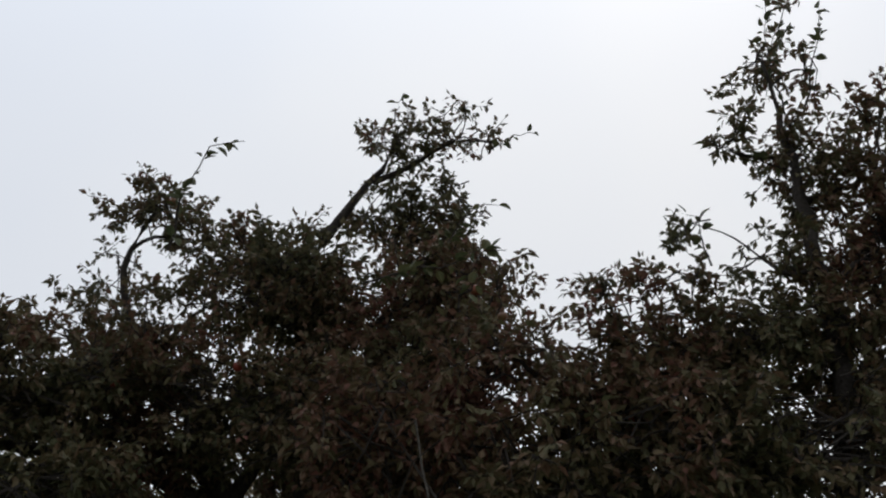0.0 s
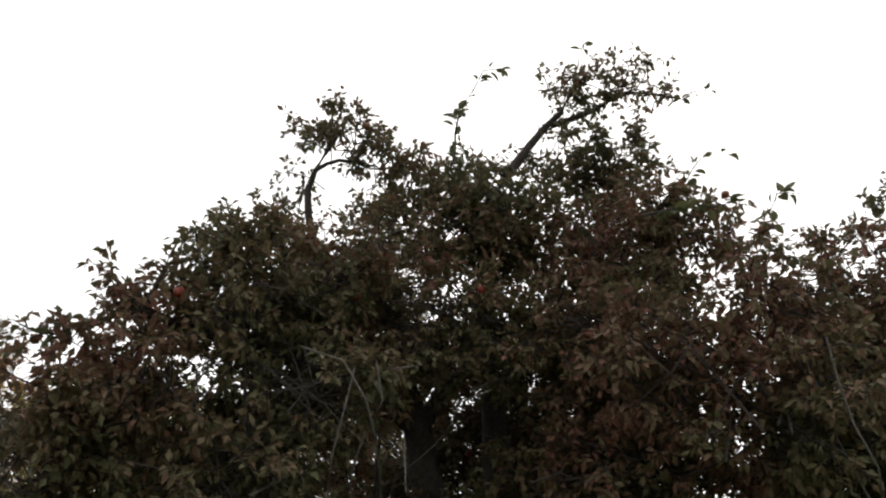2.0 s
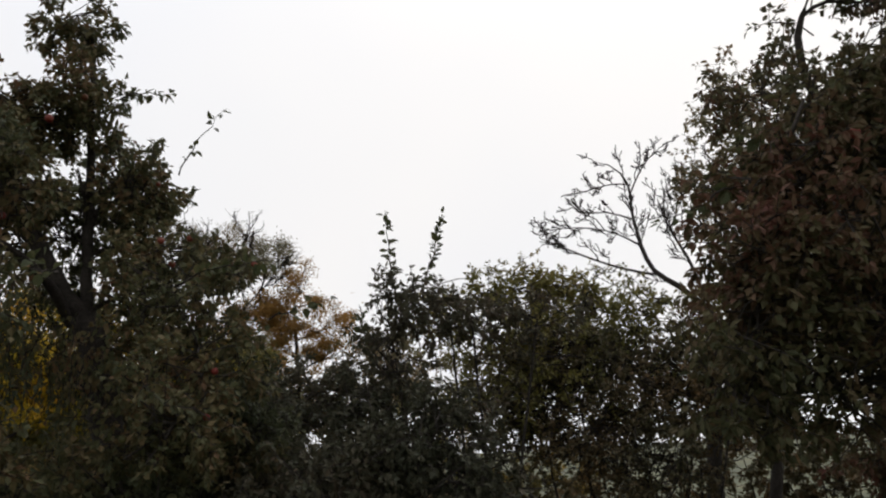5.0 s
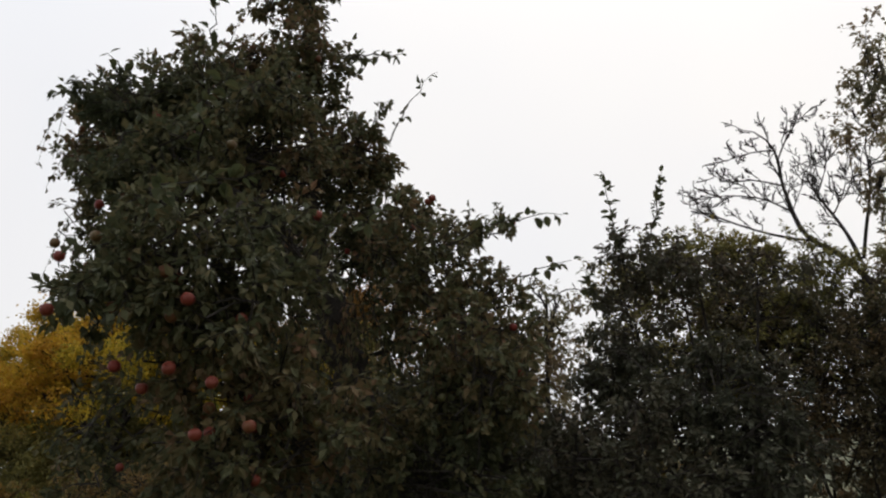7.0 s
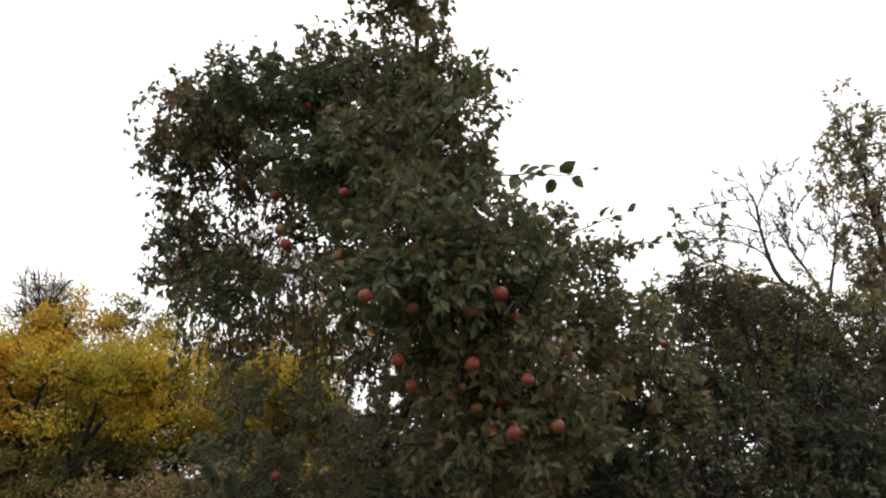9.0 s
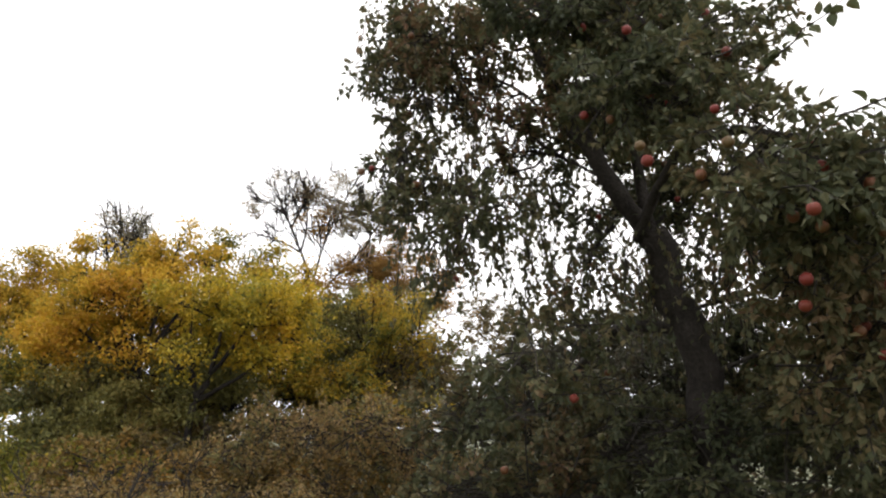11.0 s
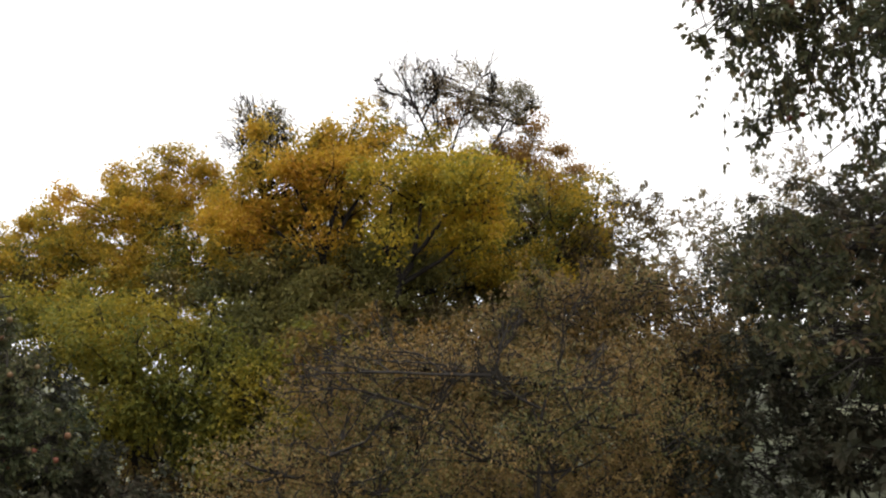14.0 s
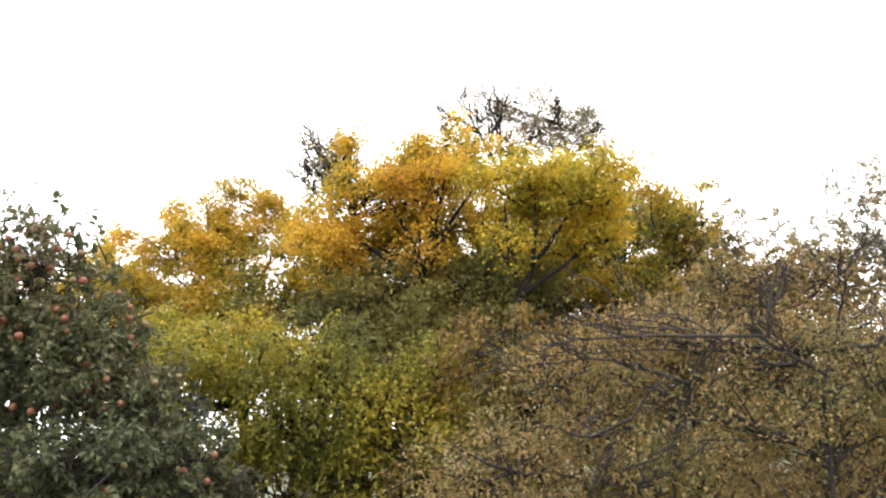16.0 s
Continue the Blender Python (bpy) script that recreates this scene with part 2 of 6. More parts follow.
def tubes(lines, radii, sides):
    """Tapered tubes along lines (n, k, 3) with radii (n, k)."""
    n, k, _ = lines.shape
    ahead = unit(np.gradient(lines, axis=1))
    ref = np.where(np.abs(ahead[..., 2:3]) > 0.9, np.array([1.0, 0, 0]), np.array([0, 0, 1.0]))
    a = unit(np.cross(ahead, ref))
    b = np.cross(ahead, a)
    turn = np.arange(sides) * 2 * np.pi / sides
    ring = np.cos(turn)[:, None] * a[:, :, None] + np.sin(turn)[:, None] * b[:, :, None]
    verts = (lines[:, :, None] + ring * radii[:, :, None, None]).reshape(-1, 3)
    base = (np.arange(n)[:, None, None] * k + np.arange(k - 1)[None, :, None]) * sides
    here, there = np.arange(sides), (np.arange(sides) + 1) % sides
    faces = np.stack([base + here, base + there, base + sides + there, base + sides + here], -1).reshape(-1, 4)
    return verts, faces


def joined(pieces):
    verts, faces, at = [], [], 0
    for v, f in pieces:
        verts.append(v)
        faces.append(f + at)
        at += len(v)
    return np.concatenate(verts), np.concatenate(faces)


def leaf_blades(rng, base, ahead, up, length, width):
    """Folded leaves: two halves that meet at the midrib, with a drooping tip."""
    n = len(base)
    ahead = unit(ahead)
    side = unit(np.cross(ahead, up))
    up = np.cross(side, ahead)
    size = length * rng.uniform(0.6, 1.2, (n, 1))
    wide = width * rng.uniform(0.7, 1.15, (n, 1)) * 0.5
    fold = rng.uniform(0.1, 0.7, (n, 1))
    droop = rng.uniform(-0.05, 0.3, (n, 1))

    def at(u, w):
        return base + ahead * size * u + side * wide * w + up * (wide * abs(w) * fold - droop * size * u * u)

    v = np.stack([at(0, 0), at(0.45, 1), at(1, 0), at(0.45, -1)], 1)
    f = np.array([[0, 1, 2], [0, 2, 3]])
    k = v.shape[1]
    return v.reshape(-1, 3), (np.arange(n)[:, None, None] * k + f[None]).reshape(-1, f.shape[1])


def ground_height(x, y):
    """The slope along which the way leads down, easing out far away."""
    reach = 30.0
    return -0.35 + 0.078 * reach * np.tanh(np.asarray(x) / reach) + 0.15 * np.sin(np.asarray(x) * 0.7) * np.cos(np.asarray(y) * 0.5) * np.exp(-(np.asarray(y) / 40.0) ** 2)


def single_blade(fold, droop):
    """One shoot leaf, 1 long, folded at the midrib, with a stalk and a drooping tip."""
    rim = [(0.12, 0.0), (0.3, 0.24), (0.55, 0.31), (0.8, 0.2), (1.0, 0.0)]
    v = [(0, 0, 0), (0.12, 0.012, 0), (0.12, -0.012, 0)]
    f = [(0, 1, 2)]
    for s in (1, -1):
        n = len(v)
        v += [(u, s * w, w * fold - droop * u * u) for u, w in rim] + [(0.55, 0, -droop * 0.3)]
        f += [(n + k, n + k + 1, n + 5) for k in range(4)]
    return mesh_of("leaf", v, f, SHOOT_LEAF)


SHOOT_BLADES = [single_blade(fold, droop) for fold, droop in ((0.2, 0.05), (0.45, 0.15), (0.7, 0.25), (0.3, 0.3))]


class Plant:
    """Gathers the wood and leaves of one tree or shrub."""

    def __init__(self, name, label, category, at, seed, bark, leaf, length=0.064, width=0.038, lai=3.6, clump=0.19, limb=0.022, group=""):
        self.rng = np.random.default_rng(seed)
        self.root = new(name)
        self.root.empty_display_size = 0.2
        z = float(ground_height(*at))
        self.root.location = (at[0], at[1], z)
        tagged(self.root, label, category, group)
        self.base = np.array([at[0], at[1], z - 0.15])
        self.bark, self.leaf, self.length, self.width, self.lai, self.clump, self.limb = bark, leaf, length, width, lai, clump, limb
        self.wood, self.twigs, self.leaves = [], [], []

    def bough(self, pts, r0, r1, name="limb", grounded=False, sides=9):
        pts = np.array(pts, float)
        if grounded:
            low = ground_height(pts[:, 0], pts[:, 1]) - 0.15
            pts = pts[pts[:, 2] > low + 0.3]
            foot = pts[0].copy()
            foot[:2] = self.base[:2]
            foot[2] = self.base[2]
            pts = np.vstack([foot, pts])
        k = max(6, int(np.linalg.norm(np.diff(pts, axis=0), axis=1).sum() / 0.16))
        line = resampled(pts, k)
        line[1:-1] += self.rng.normal(0, 0.25 * (r0 + r1) / 2, (k - 2, 3))
        radii = np.linspace(1, 0, k) ** 0.8 * (r0 - r1) + r1
        radii = radii * self.rng.uniform(0.9, 1.12, k)
        if grounded:
            radii[0] *= 1.35
        v, f = tubes(line[None], radii[None], sides)
        part(name, mesh_of(name, v, f, self.bark, True), self.root)
        self.wood.append((line, radii))
        return self

    def reach(self, target, r0=0.022, r1=0.008, name="limb"):
        """A limb from the nearest wood out to a place in the crown."""
        target = np.asarray(target, float)
        if self.wood:
            pts = np.concatenate([w for w, _ in self.wood])
            rad = np.concatenate([r for _, r in self.wood])
            cost = np.linalg.norm(pts - target, axis=1) + np.maximum(0, pts[:, 2] - target[2] + 0.1) * 1.5
            k = int(np.argmin(cost))
            start, r0 = pts[k], min(r0, rad[k] * 0.75)
        else:
            start = self.base
        mid = (start + target) / 2 + np.array([0, 0, 0.12]) * np.linalg.norm(target - start) + self.rng.normal(0, 0.06, 3)
        if np.linalg.norm(target - start) < 0.25:
            return
        self.bough([start, mid, target], r0, min(r1, r0 * 0.5), name, sides=6)

    def crown(self, lobes, limbs=True):
        for x, y, z, a, b, c, d in sorted(lobes, key=lambda q: q[2]):
            rng = self.rng
            if limbs:
                self.reach((x, y, z - 0.3 * c), self.limb)
            blade = 0.6 * self.length * self.width * 0.55
            count = int(np.pi * a * c * self.lai * d / blade)
            per = 44
            k = max(3, count // per)
            way = unit(rng.normal(size=(k, 3)))
            hub = np.array([x, y, z]) + way * rng.random((k, 1)) ** 0.42 * np.array([a, b, c])
            mid = np.array([x, y, z - 0.2 * c]) + rng.normal(0, 0.34, (k, 3)) * np.array([a, b, c])
            half = (mid + hub) / 2 + rng.normal(0, 0.08, (k, 3)) * np.array([a, b, c])
            line = np.stack([mid, (mid + half) / 2, half, (half + hub) / 2 + rng.normal(0, 0.02, (k, 3)), hub], 1)
            self.twigs.append((line[:, ::2], np.linspace(0.007, 0.004, 3)[None] * np.ones((k, 1)), 3))
            fan = 4
            out = unit(rng.normal(size=(k, fan, 3)) + 0.7 * unit(hub - np.array([x, y, z]))[:, None])
            size = self.clump * rng.uniform(0.4, 1.15, (k, fan, 1))
            tip = hub[:, None] + out * size + np.array([0, 0, -0.10]) * size
            bend = (hub[:, None] + tip) / 2 + np.array([0, 0, 0.12]) * size
            line = np.stack([np.broadcast_to(hub[:, None], tip.shape), bend, tip], 2).reshape(-1, 3, 3)
            self.twigs.append((line[:, ::2], np.linspace(0.004, 0.002, 2)[None] * np.ones((len(line), 1)), 3))
            self.dress(line, per // fan)

    def vase(self, domes, tuft=0.1, ribs=13, inside=0.06):
        """Clumps at the ends of fanning branches, open and dark inside, as trees of the wood grow."""
        rng = self.rng
        for x, y, z, a, b, c, d in sorted(domes, key=lambda q: q[2]):
            size, mid = np.array([a, b, c]), np.array([x, y, z])
            self.reach((x, y, z - 0.55 * c), self.limb, self.limb * 0.4)
            root = self.wood[-1][0][-max(3, len(self.wood[-1][0]) // 3):] if self.wood else (mid - [0, 0, c])[None]
            k = max(6, int(ribs * (0.4 + 0.6 * d)))
            way = unit(rng.normal(size=(k, 3)) * np.array([1, 1, 0.75]) + np.array([0, 0, 0.28]))
            end = mid + way * size * rng.triangular(0.6, 0.95, 1.32, (k, 1))
            start = root[rng.integers(len(root), size=k)]
            run = end - start
            one = start + run * 0.35 + rng.normal(0, 0.05, (k, 3)) * size - np.array([0, 0, 0.08]) * size
            two = start + run * 0.7 + rng.normal(0, 0.06, (k, 3)) * size + np.array([0, 0, 0.10]) * size
            ribs_now = np.stack([start, one, two, end], 1)
            self.twigs.append((ribs_now, np.array([0.011, 0.008, 0.006, 0.003])[None] * rng.uniform(0.7, 1.25, (k, 1)), 4))
            m = 6
            at = rng.uniform(0.45, 1.0, (k, m, 1))
            low = one[:, None] + (two - one)[:, None] * (at - 0.35) / 0.35
            high = two[:, None] + (end - two)[:, None] * (at - 0.7) / 0.3
            p = np.where(at < 0.7, low, high).reshape(-1, 3)
            out = unit(unit(p - mid + rng.normal(0, 0.15, p.shape)) + rng.normal(0, 0.75, p.shape) + np.array([0, 0, 0.25]))
            tip = p + out * rng.uniform(0.12, 0.42, (len(p), 1)) * size
            bow = (p + tip) / 2 + rng.normal(0, 0.02, p.shape) + np.array([0, 0, 0.02])
            self.twigs.append((np.stack([p, bow, tip], 1), np.array([0.005, 0.0035, 0.002])[None] * np.ones((len(p), 1)), 3))
            hub = np.concatenate([tip, end])
            blade = 0.6 * self.length * self.width * 0.55
            count = int(np.pi * a * c * self.lai * d / blade)
            weight = rng.gamma(0.7, 1.0, len(hub)) + 0.03
            pick = rng.choice(len(hub), count, p=weight / weight.sum())
            loose = rng.random((count, 1)) < inside
            spot = hub[pick] + rng.normal(0, 1, (count, 3)) * np.array([tuft, tuft, tuft * 0.62]) * np.where(loose, 2.0, 1.0)
            ahead = rng.normal(0, 0.7, (count, 3)) + unit(spot - hub[pick]) * 0.6 + np.array([0, 0, -0.3])
            up = rng.normal(0, 0.5, (count, 3)) + np.array([0, 0, 1.0])
            self.leaves.append(leaf_blades(rng, spot, ahead, up, self.length, self.width))
        return self

    def dress(self, lines, each, droop=0.35):
        """Leaves along thin twigs (n, 3, 3)."""
        rng = self.rng
        n = len(lines)
        u = rng.random((n, each)) ** 0.7
        s = 2 * u
        first = (s < 1)[..., None]
        p = np.where(first, lines[:, None, 0] + (lines[:, None, 1] - lines[:, None, 0]) * s[..., None], lines[:, None, 1] + (lines[:, None, 2] - lines[:, None, 1]) * (s - 1)[..., None])
        run = unit(lines[:, 2] - lines[:, 0])[:, None]
        ahead = run * 0.5 + rng.normal(0, 0.6, (n, each, 3)) + np.array([0, 0, -droop])
        up = rng.normal(0, 0.55, (n, each, 3)) + np.array([0, 0, 1.0])
        stalk = p + unit(ahead) * 0.018
        self.leaves.append(leaf_blades(rng, stalk.reshape(-1, 3), ahead.reshape(-1, 3), up.reshape(-1, 3), self.length, self.width))

    def shoot(self, pts, leaves=26, radius=0.008, spread=1.0):
        """A long young shoot with single leaves set along it."""
        rng = self.rng
        line = resampled(pts, 9)
        line[1:-1] += rng.normal(0, 0.012, (7, 3))
        v, f = tubes(line[None], np.linspace(radius, 0.002, 9)[None], 5)
        stem = part("shoot", mesh_of("shoot", v, f, self.bark, True), self.root)
        u = np.sort(rng.uniform(0.08, 1.0, leaves)) * 8
        k = np.minimum(u.astype(int), 7)
        p = line[k] + (line[k + 1] - line[k]) * (u - k)[:, None]
        run = unit(line[k + 1] - line[k])
        ahead = unit(run * 0.6 + rng.normal(0, 0.6 * spread, (leaves, 3)) + np.array([0, 0, -0.15]))
        side = unit(np.cross(ahead, rng.normal(0, 0.6, (leaves, 3)) + np.array([0, -0.3, 1.0])))
        up = np.cross(side, ahead)
        p = p + ahead * 0.008
        for a, b, w, at in zip(ahead, side, up, p):
            size = self.length * 1.3 * rng.uniform(0.6, 1.2)
            blade = part("leaf", SHOOT_BLADES[rng.integers(len(SHOOT_BLADES))], stem)
            blade.matrix_basis = Matrix([[a[m] * size, b[m] * size, w[m] * size, at[m]] for m in range(3)] + [[0, 0, 0, 1]])
        return self

    def weep(self, lobes, each=44, leaves=12):
        """Thin hanging twigs, leafy all along."""
        rng = self.rng
        for x, y, z, a, b, c, d in lobes:
            k = max(4, int(each * d))
            top = np.array([x, y, z + 0.45 * c]) + rng.uniform(-1, 1, (k, 3)) * np.array([a, b, 0.6 * c])
            away = rng.normal(0, 0.12, (k, 3)) * np.array([1, 1, 0])
            fall = rng.uniform(0.25, 0.75, (k, 1)) * np.array([0, 0, -1.0])
            line = np.stack([top, top + away + fall * 0.3 + np.array([0, 0, 0.04]), top + away * 1.5 + fall], 1)
            self.twigs.append((line, np.array([0.006, 0.004, 0.002])[None] * np.ones((k, 1)), 3))
            self.dress(line, leaves, 0.9)

    def ramify(self, lines, levels=3, spawn=7, length=0.42, start_radius=0.02, thin=0.45, rise=0.35, low=0.2, spread=0.55):
        """Bare side branches off the given lines, and off those again."""
        rng = self.rng
        for level in range(levels):
            made = []
            for line in lines:
                line = np.asarray(line)
                whole = np.linalg.norm(np.diff(line, axis=0), axis=1).sum()
                for u in rng.uniform(low, 1.0, spawn if isinstance(spawn, int) else spawn[level]):
                    s = u * (len(line) - 1)
                    i = min(int(s), len(line) - 2)
                    p = line[i] + (line[i + 1] - line[i]) * (s - i)
                    run = unit(line[i + 1] - line[i])
                    way = unit(run + rng.normal(0, spread, 3) + np.array([0, 0, rise * rng.random()]))
                    far = min(whole, 1.5) * length * rng.uniform(0.5, 1.15) * (1.15 - 0.55 * u)
                    bow = rng.normal(0, 0.13, (3, 3)) * far
                    end = p + way * far + np.array([0, 0, 0.12 * far])
                    made.append(np.stack([p, p + way * far * 0.33 + bow[0] * 0.5, p + way * far * 0.66 + bow[1] * 0.6 + np.array([0, 0, 0.03 * far]), end + bow[2] * 0.4]))
            arr = np.stack(made)
            r = start_radius * thin**level
            self.twigs.append((arr, np.linspace(r, max(r * thin * 0.8, 0.0025), 4)[None] * np.ones((len(arr), 1)), (5, 4, 3, 3)[level]))
            lines = [resampled(a, 5) for a in arr]
        return lines

    def stems(self, lines, radius=0.005):
        """Pale bare stems in front of the leaves."""
        bark, self.bark = self.bark, PALE_BARK
        for line in lines:
            self.bough(line, radius, radius * 0.5, "stem", sides=6)
        self.bark = bark

    def hang(self, spots, size=0.84):
        """Single apples at given places."""
        for at in spots:
            fruit = part("apple", APPLE, self.root)
            fruit.matrix_basis = Matrix.Translation(Vector(at)) @ Euler(self.rng.normal(0, 0.35, 3).tolist()).to_matrix().to_4x4() @ Matrix.Scale(size * self.rng.uniform(0.9, 1.08), 4)

    def done(self, apples=0, lobes=(), size=0.8, kind=None):
        if self.twigs:
            v, f = joined([tubes(l, r, s) for l, r, s in self.twigs])
            part("brushwood", mesh_of("brushwood", v, f, self.bark), self.root, kind="stuff")
        if self.leaves:
            v, f = joined(self.leaves)
            part("crown", mesh_of("crown", v, f, self.leaf), self.root, kind="stuff")
        for _ in range(apples):
            x, y, z, a, b, c, d = lobes[self.rng.integers(len(lobes))]
            way = unit(self.rng.normal(size=3) * np.array([1, 0.5, 0.8]) + np.array([0, -0.75, -0.3]))
            p = np.array([x, y, z]) + way * np.array([a, b, c]) * self.rng.uniform(0.65, 0.98)
            fruit = part("apple", kind or APPLE, self.root)
            s = size * self.rng.uniform(0.85, 1.15)
            fruit.matrix_basis = Matrix.Translation(Vector(p)) @ Euler(self.rng.normal(0, 0.35, 3).tolist()).to_matrix().to_4x4() @ Matrix.Scale(s, 4)
        return self.root


def apple_mesh(skin):
    """A turned apple with its hollows at stalk and eye, 75 mm across, and a short stalk."""
    prof = [(0.0, 0.022), (0.008, 0.028), (0.02, 0.032), (0.032, 0.022), (0.0375, 0.004), (0.034, -0.014), (0.024, -0.028), (0.012, -0.034), (0.0, -0.030)]
    sides = 12
    v = [(r * math.cos(2 * math.pi * k / sides), r * math.sin(2 * math.pi * k / sides), z) for r, z in prof for k in range(sides)]
    f = [(i * sides + k, (i + 1) * sides + k, (i + 1) * sides + (k + 1) % sides, i * sides + (k + 1) % sides) for i in range(len(prof) - 1) for k in range(sides)]
    n = len(v)
    for z, r in ((0.022, 0.0015), (0.05, 0.0012)):
        v += [(r * math.cos(2 * math.pi * k / 4) + (z - 0.022) * 0.3, r * math.sin(2 * math.pi * k / 4), z) for k in range(4)]
    f += [(n + k, n + (k + 1) % 4, n + 4 + (k + 1) % 4, n + 4 + k) for k in range(4)]
    return mesh_of("apple", v, f, skin, True)


APPLE, PALE_APPLE = apple_mesh(APPLE_SKIN), apple_mesh(PALE_SKIN)

# ---- plan: crowns (x, y, z, half sizes, density) and boughs, in metres
EDGE_TREE = [
    (3.6, 5.42, 3.36, 0.46, 0.48, 0.5, 0.77),
    (3.93, 5.42, 3.87, 0.37, 0.43, 0.49, 0.77),
    (3.66, 5.42, 4.43, 0.23, 0.4, 0.33, 0.55),
    (4.12, 5.42, 4.48, 0.26, 0.4, 0.47, 0.6),
    (3.05, 5.35, 3.27, 0.4, 0.4, 0.26, 0.8),
    (2.6, 5.35, 3.19, 0.39, 0.4, 0.25, 0.8),
    (2.28, 5.35, 3.33, 0.25, 0.4, 0.13, 0.5),
    (3.68, 5.42, 4.54, 0.19, 0.4, 0.3, 0.5),
    (3.18, 5.0, 2.62, 0.64, 0.52, 0.4, 0.85),
    (2.37, 5.0, 2.61, 0.61, 0.5, 0.38, 0.85),
    (4.46, 5.42, 3.53, 0.67, 0.75, 0.83, 0.8),
    (4.13, 5.35, 2.57, 0.78, 0.66, 0.54, 0.85),
    (3.19, 5.35, 3.82, 0.23, 0.4, 0.19, 0.4),
    (3.51, 5.42, 5.34, 0.22, 0.4, 0.13, 0.22),
]
EDGE_TREE_TOP = [
    (3.84, 5.42, 5.23, 0.16, 0.4, 0.25, 0.22),
    (3.62, 5.42, 5.5, 0.11, 0.4, 0.18, 0.25),
    (3.17, 5.42, 4.59, 0.14, 0.4, 0.06, 0.3),
    (2.82, 5.35, 4.04, 0.11, 0.4, 0.08, 0.25),
    (3.48, 5.42, 5.19, 0.18, 0.4, 0.13, 0.25),
    (3.1, 5.42, 4.63, 0.13, 0.4, 0.08, 0.3),
    (3.05, 5.35, 3.27, 0.4, 0.4, 0.26, 0.6),
    (2.43, 5.42, 2.91, 0.62, 0.56, 0.5, 1),
    (2.65, 5.35, 2.36, 0.61, 0.56, 0.5, 1),
    (2.27, 5.35, 3.54, 0.21, 0.4, 0.14, 0.5),
    (2.59, 5.35, 3.57, 0.22, 0.4, 0.2, 0.55),
    (2.22, 5.35, 3.57, 0.15, 0.4, 0.11, 0.3),
]
EDGE_TRUNK = [(3.17, 5.35, 1.18), (3.44, 5.35, 2.55), (3.54, 5.28, 3.46), (3.53, 5.42, 4.14), (3.56, 5.42, 4.83)]
EDGE_SHOOT_A = [(3.61, 5.42, 4.7), (3.57, 5.42, 5.07), (3.59, 5.42, 5.5), (3.65, 5.42, 5.79)]
EDGE_SHOOT_B = [(3.7, 5.42, 4.78), (3.81, 5.42, 5.04), (3.94, 5.42, 5.37), (4.02, 5.42, 5.69)]
EDGE_SHOOT_C = [(3.51, 5.42, 4.4), (3.34, 5.42, 4.5), (3.17, 5.42, 4.59), (3.03, 5.42, 4.63)]
EDGE_SHOOT_D = [(2.89, 5.35, 3.72), (2.87, 5.35, 3.9), (2.84, 5.35, 4.02), (2.79, 5.35, 4.08)]
HEDGE_TREE = [
    (1.5, 4.79, 3.03, 0.39, 0.4, 0.31, 0.77),
    (1.45, 4.86, 3.32, 0.2, 0.4, 0.13, 0.6),
    (1.79, 4.86, 3.12, 0.2, 0.4, 0.17, 0.6),
    (1.48, 4.72, 2.43, 0.62, 0.51, 0.4, 0.85),
    (0.96, 4.86, 2.69, 0.5, 0.46, 0.41, 0.77),
    (0.88, 5.42, 2.17, 0.59, 0.45, 0.31, 0.85),
    (2.16, 5.28, 2.18, 0.73, 0.53, 0.33, 0.85),
    (1.96, 5.14, 2.84, 0.39, 0.4, 0.32, 0.77),
    (1.27, 5.42, 3.64, 0.26, 0.4, 0.23, 0.6),
    (2.77, 5.28, 2.12, 0.58, 0.45, 0.33, 0.6),
    (2.15, 5.28, 2.25, 0.55, 0.43, 0.31, 0.6),
    (1.51, 5.28, 2.07, 0.45, 0.4, 0.26, 0.85),
]
HEDGE_SHOOT = [(1.32, 4.41, 3.21), (1.4, 4.41, 3.39), (1.47, 4.41, 3.52), (1.58, 4.41, 3.51)]
HEDGE_BOUGH = [(1.73, 4.51, 1.92), (1.61, 4.51, 2.21), (1.54, 4.51, 2.48), (1.5, 4.51, 2.74)]
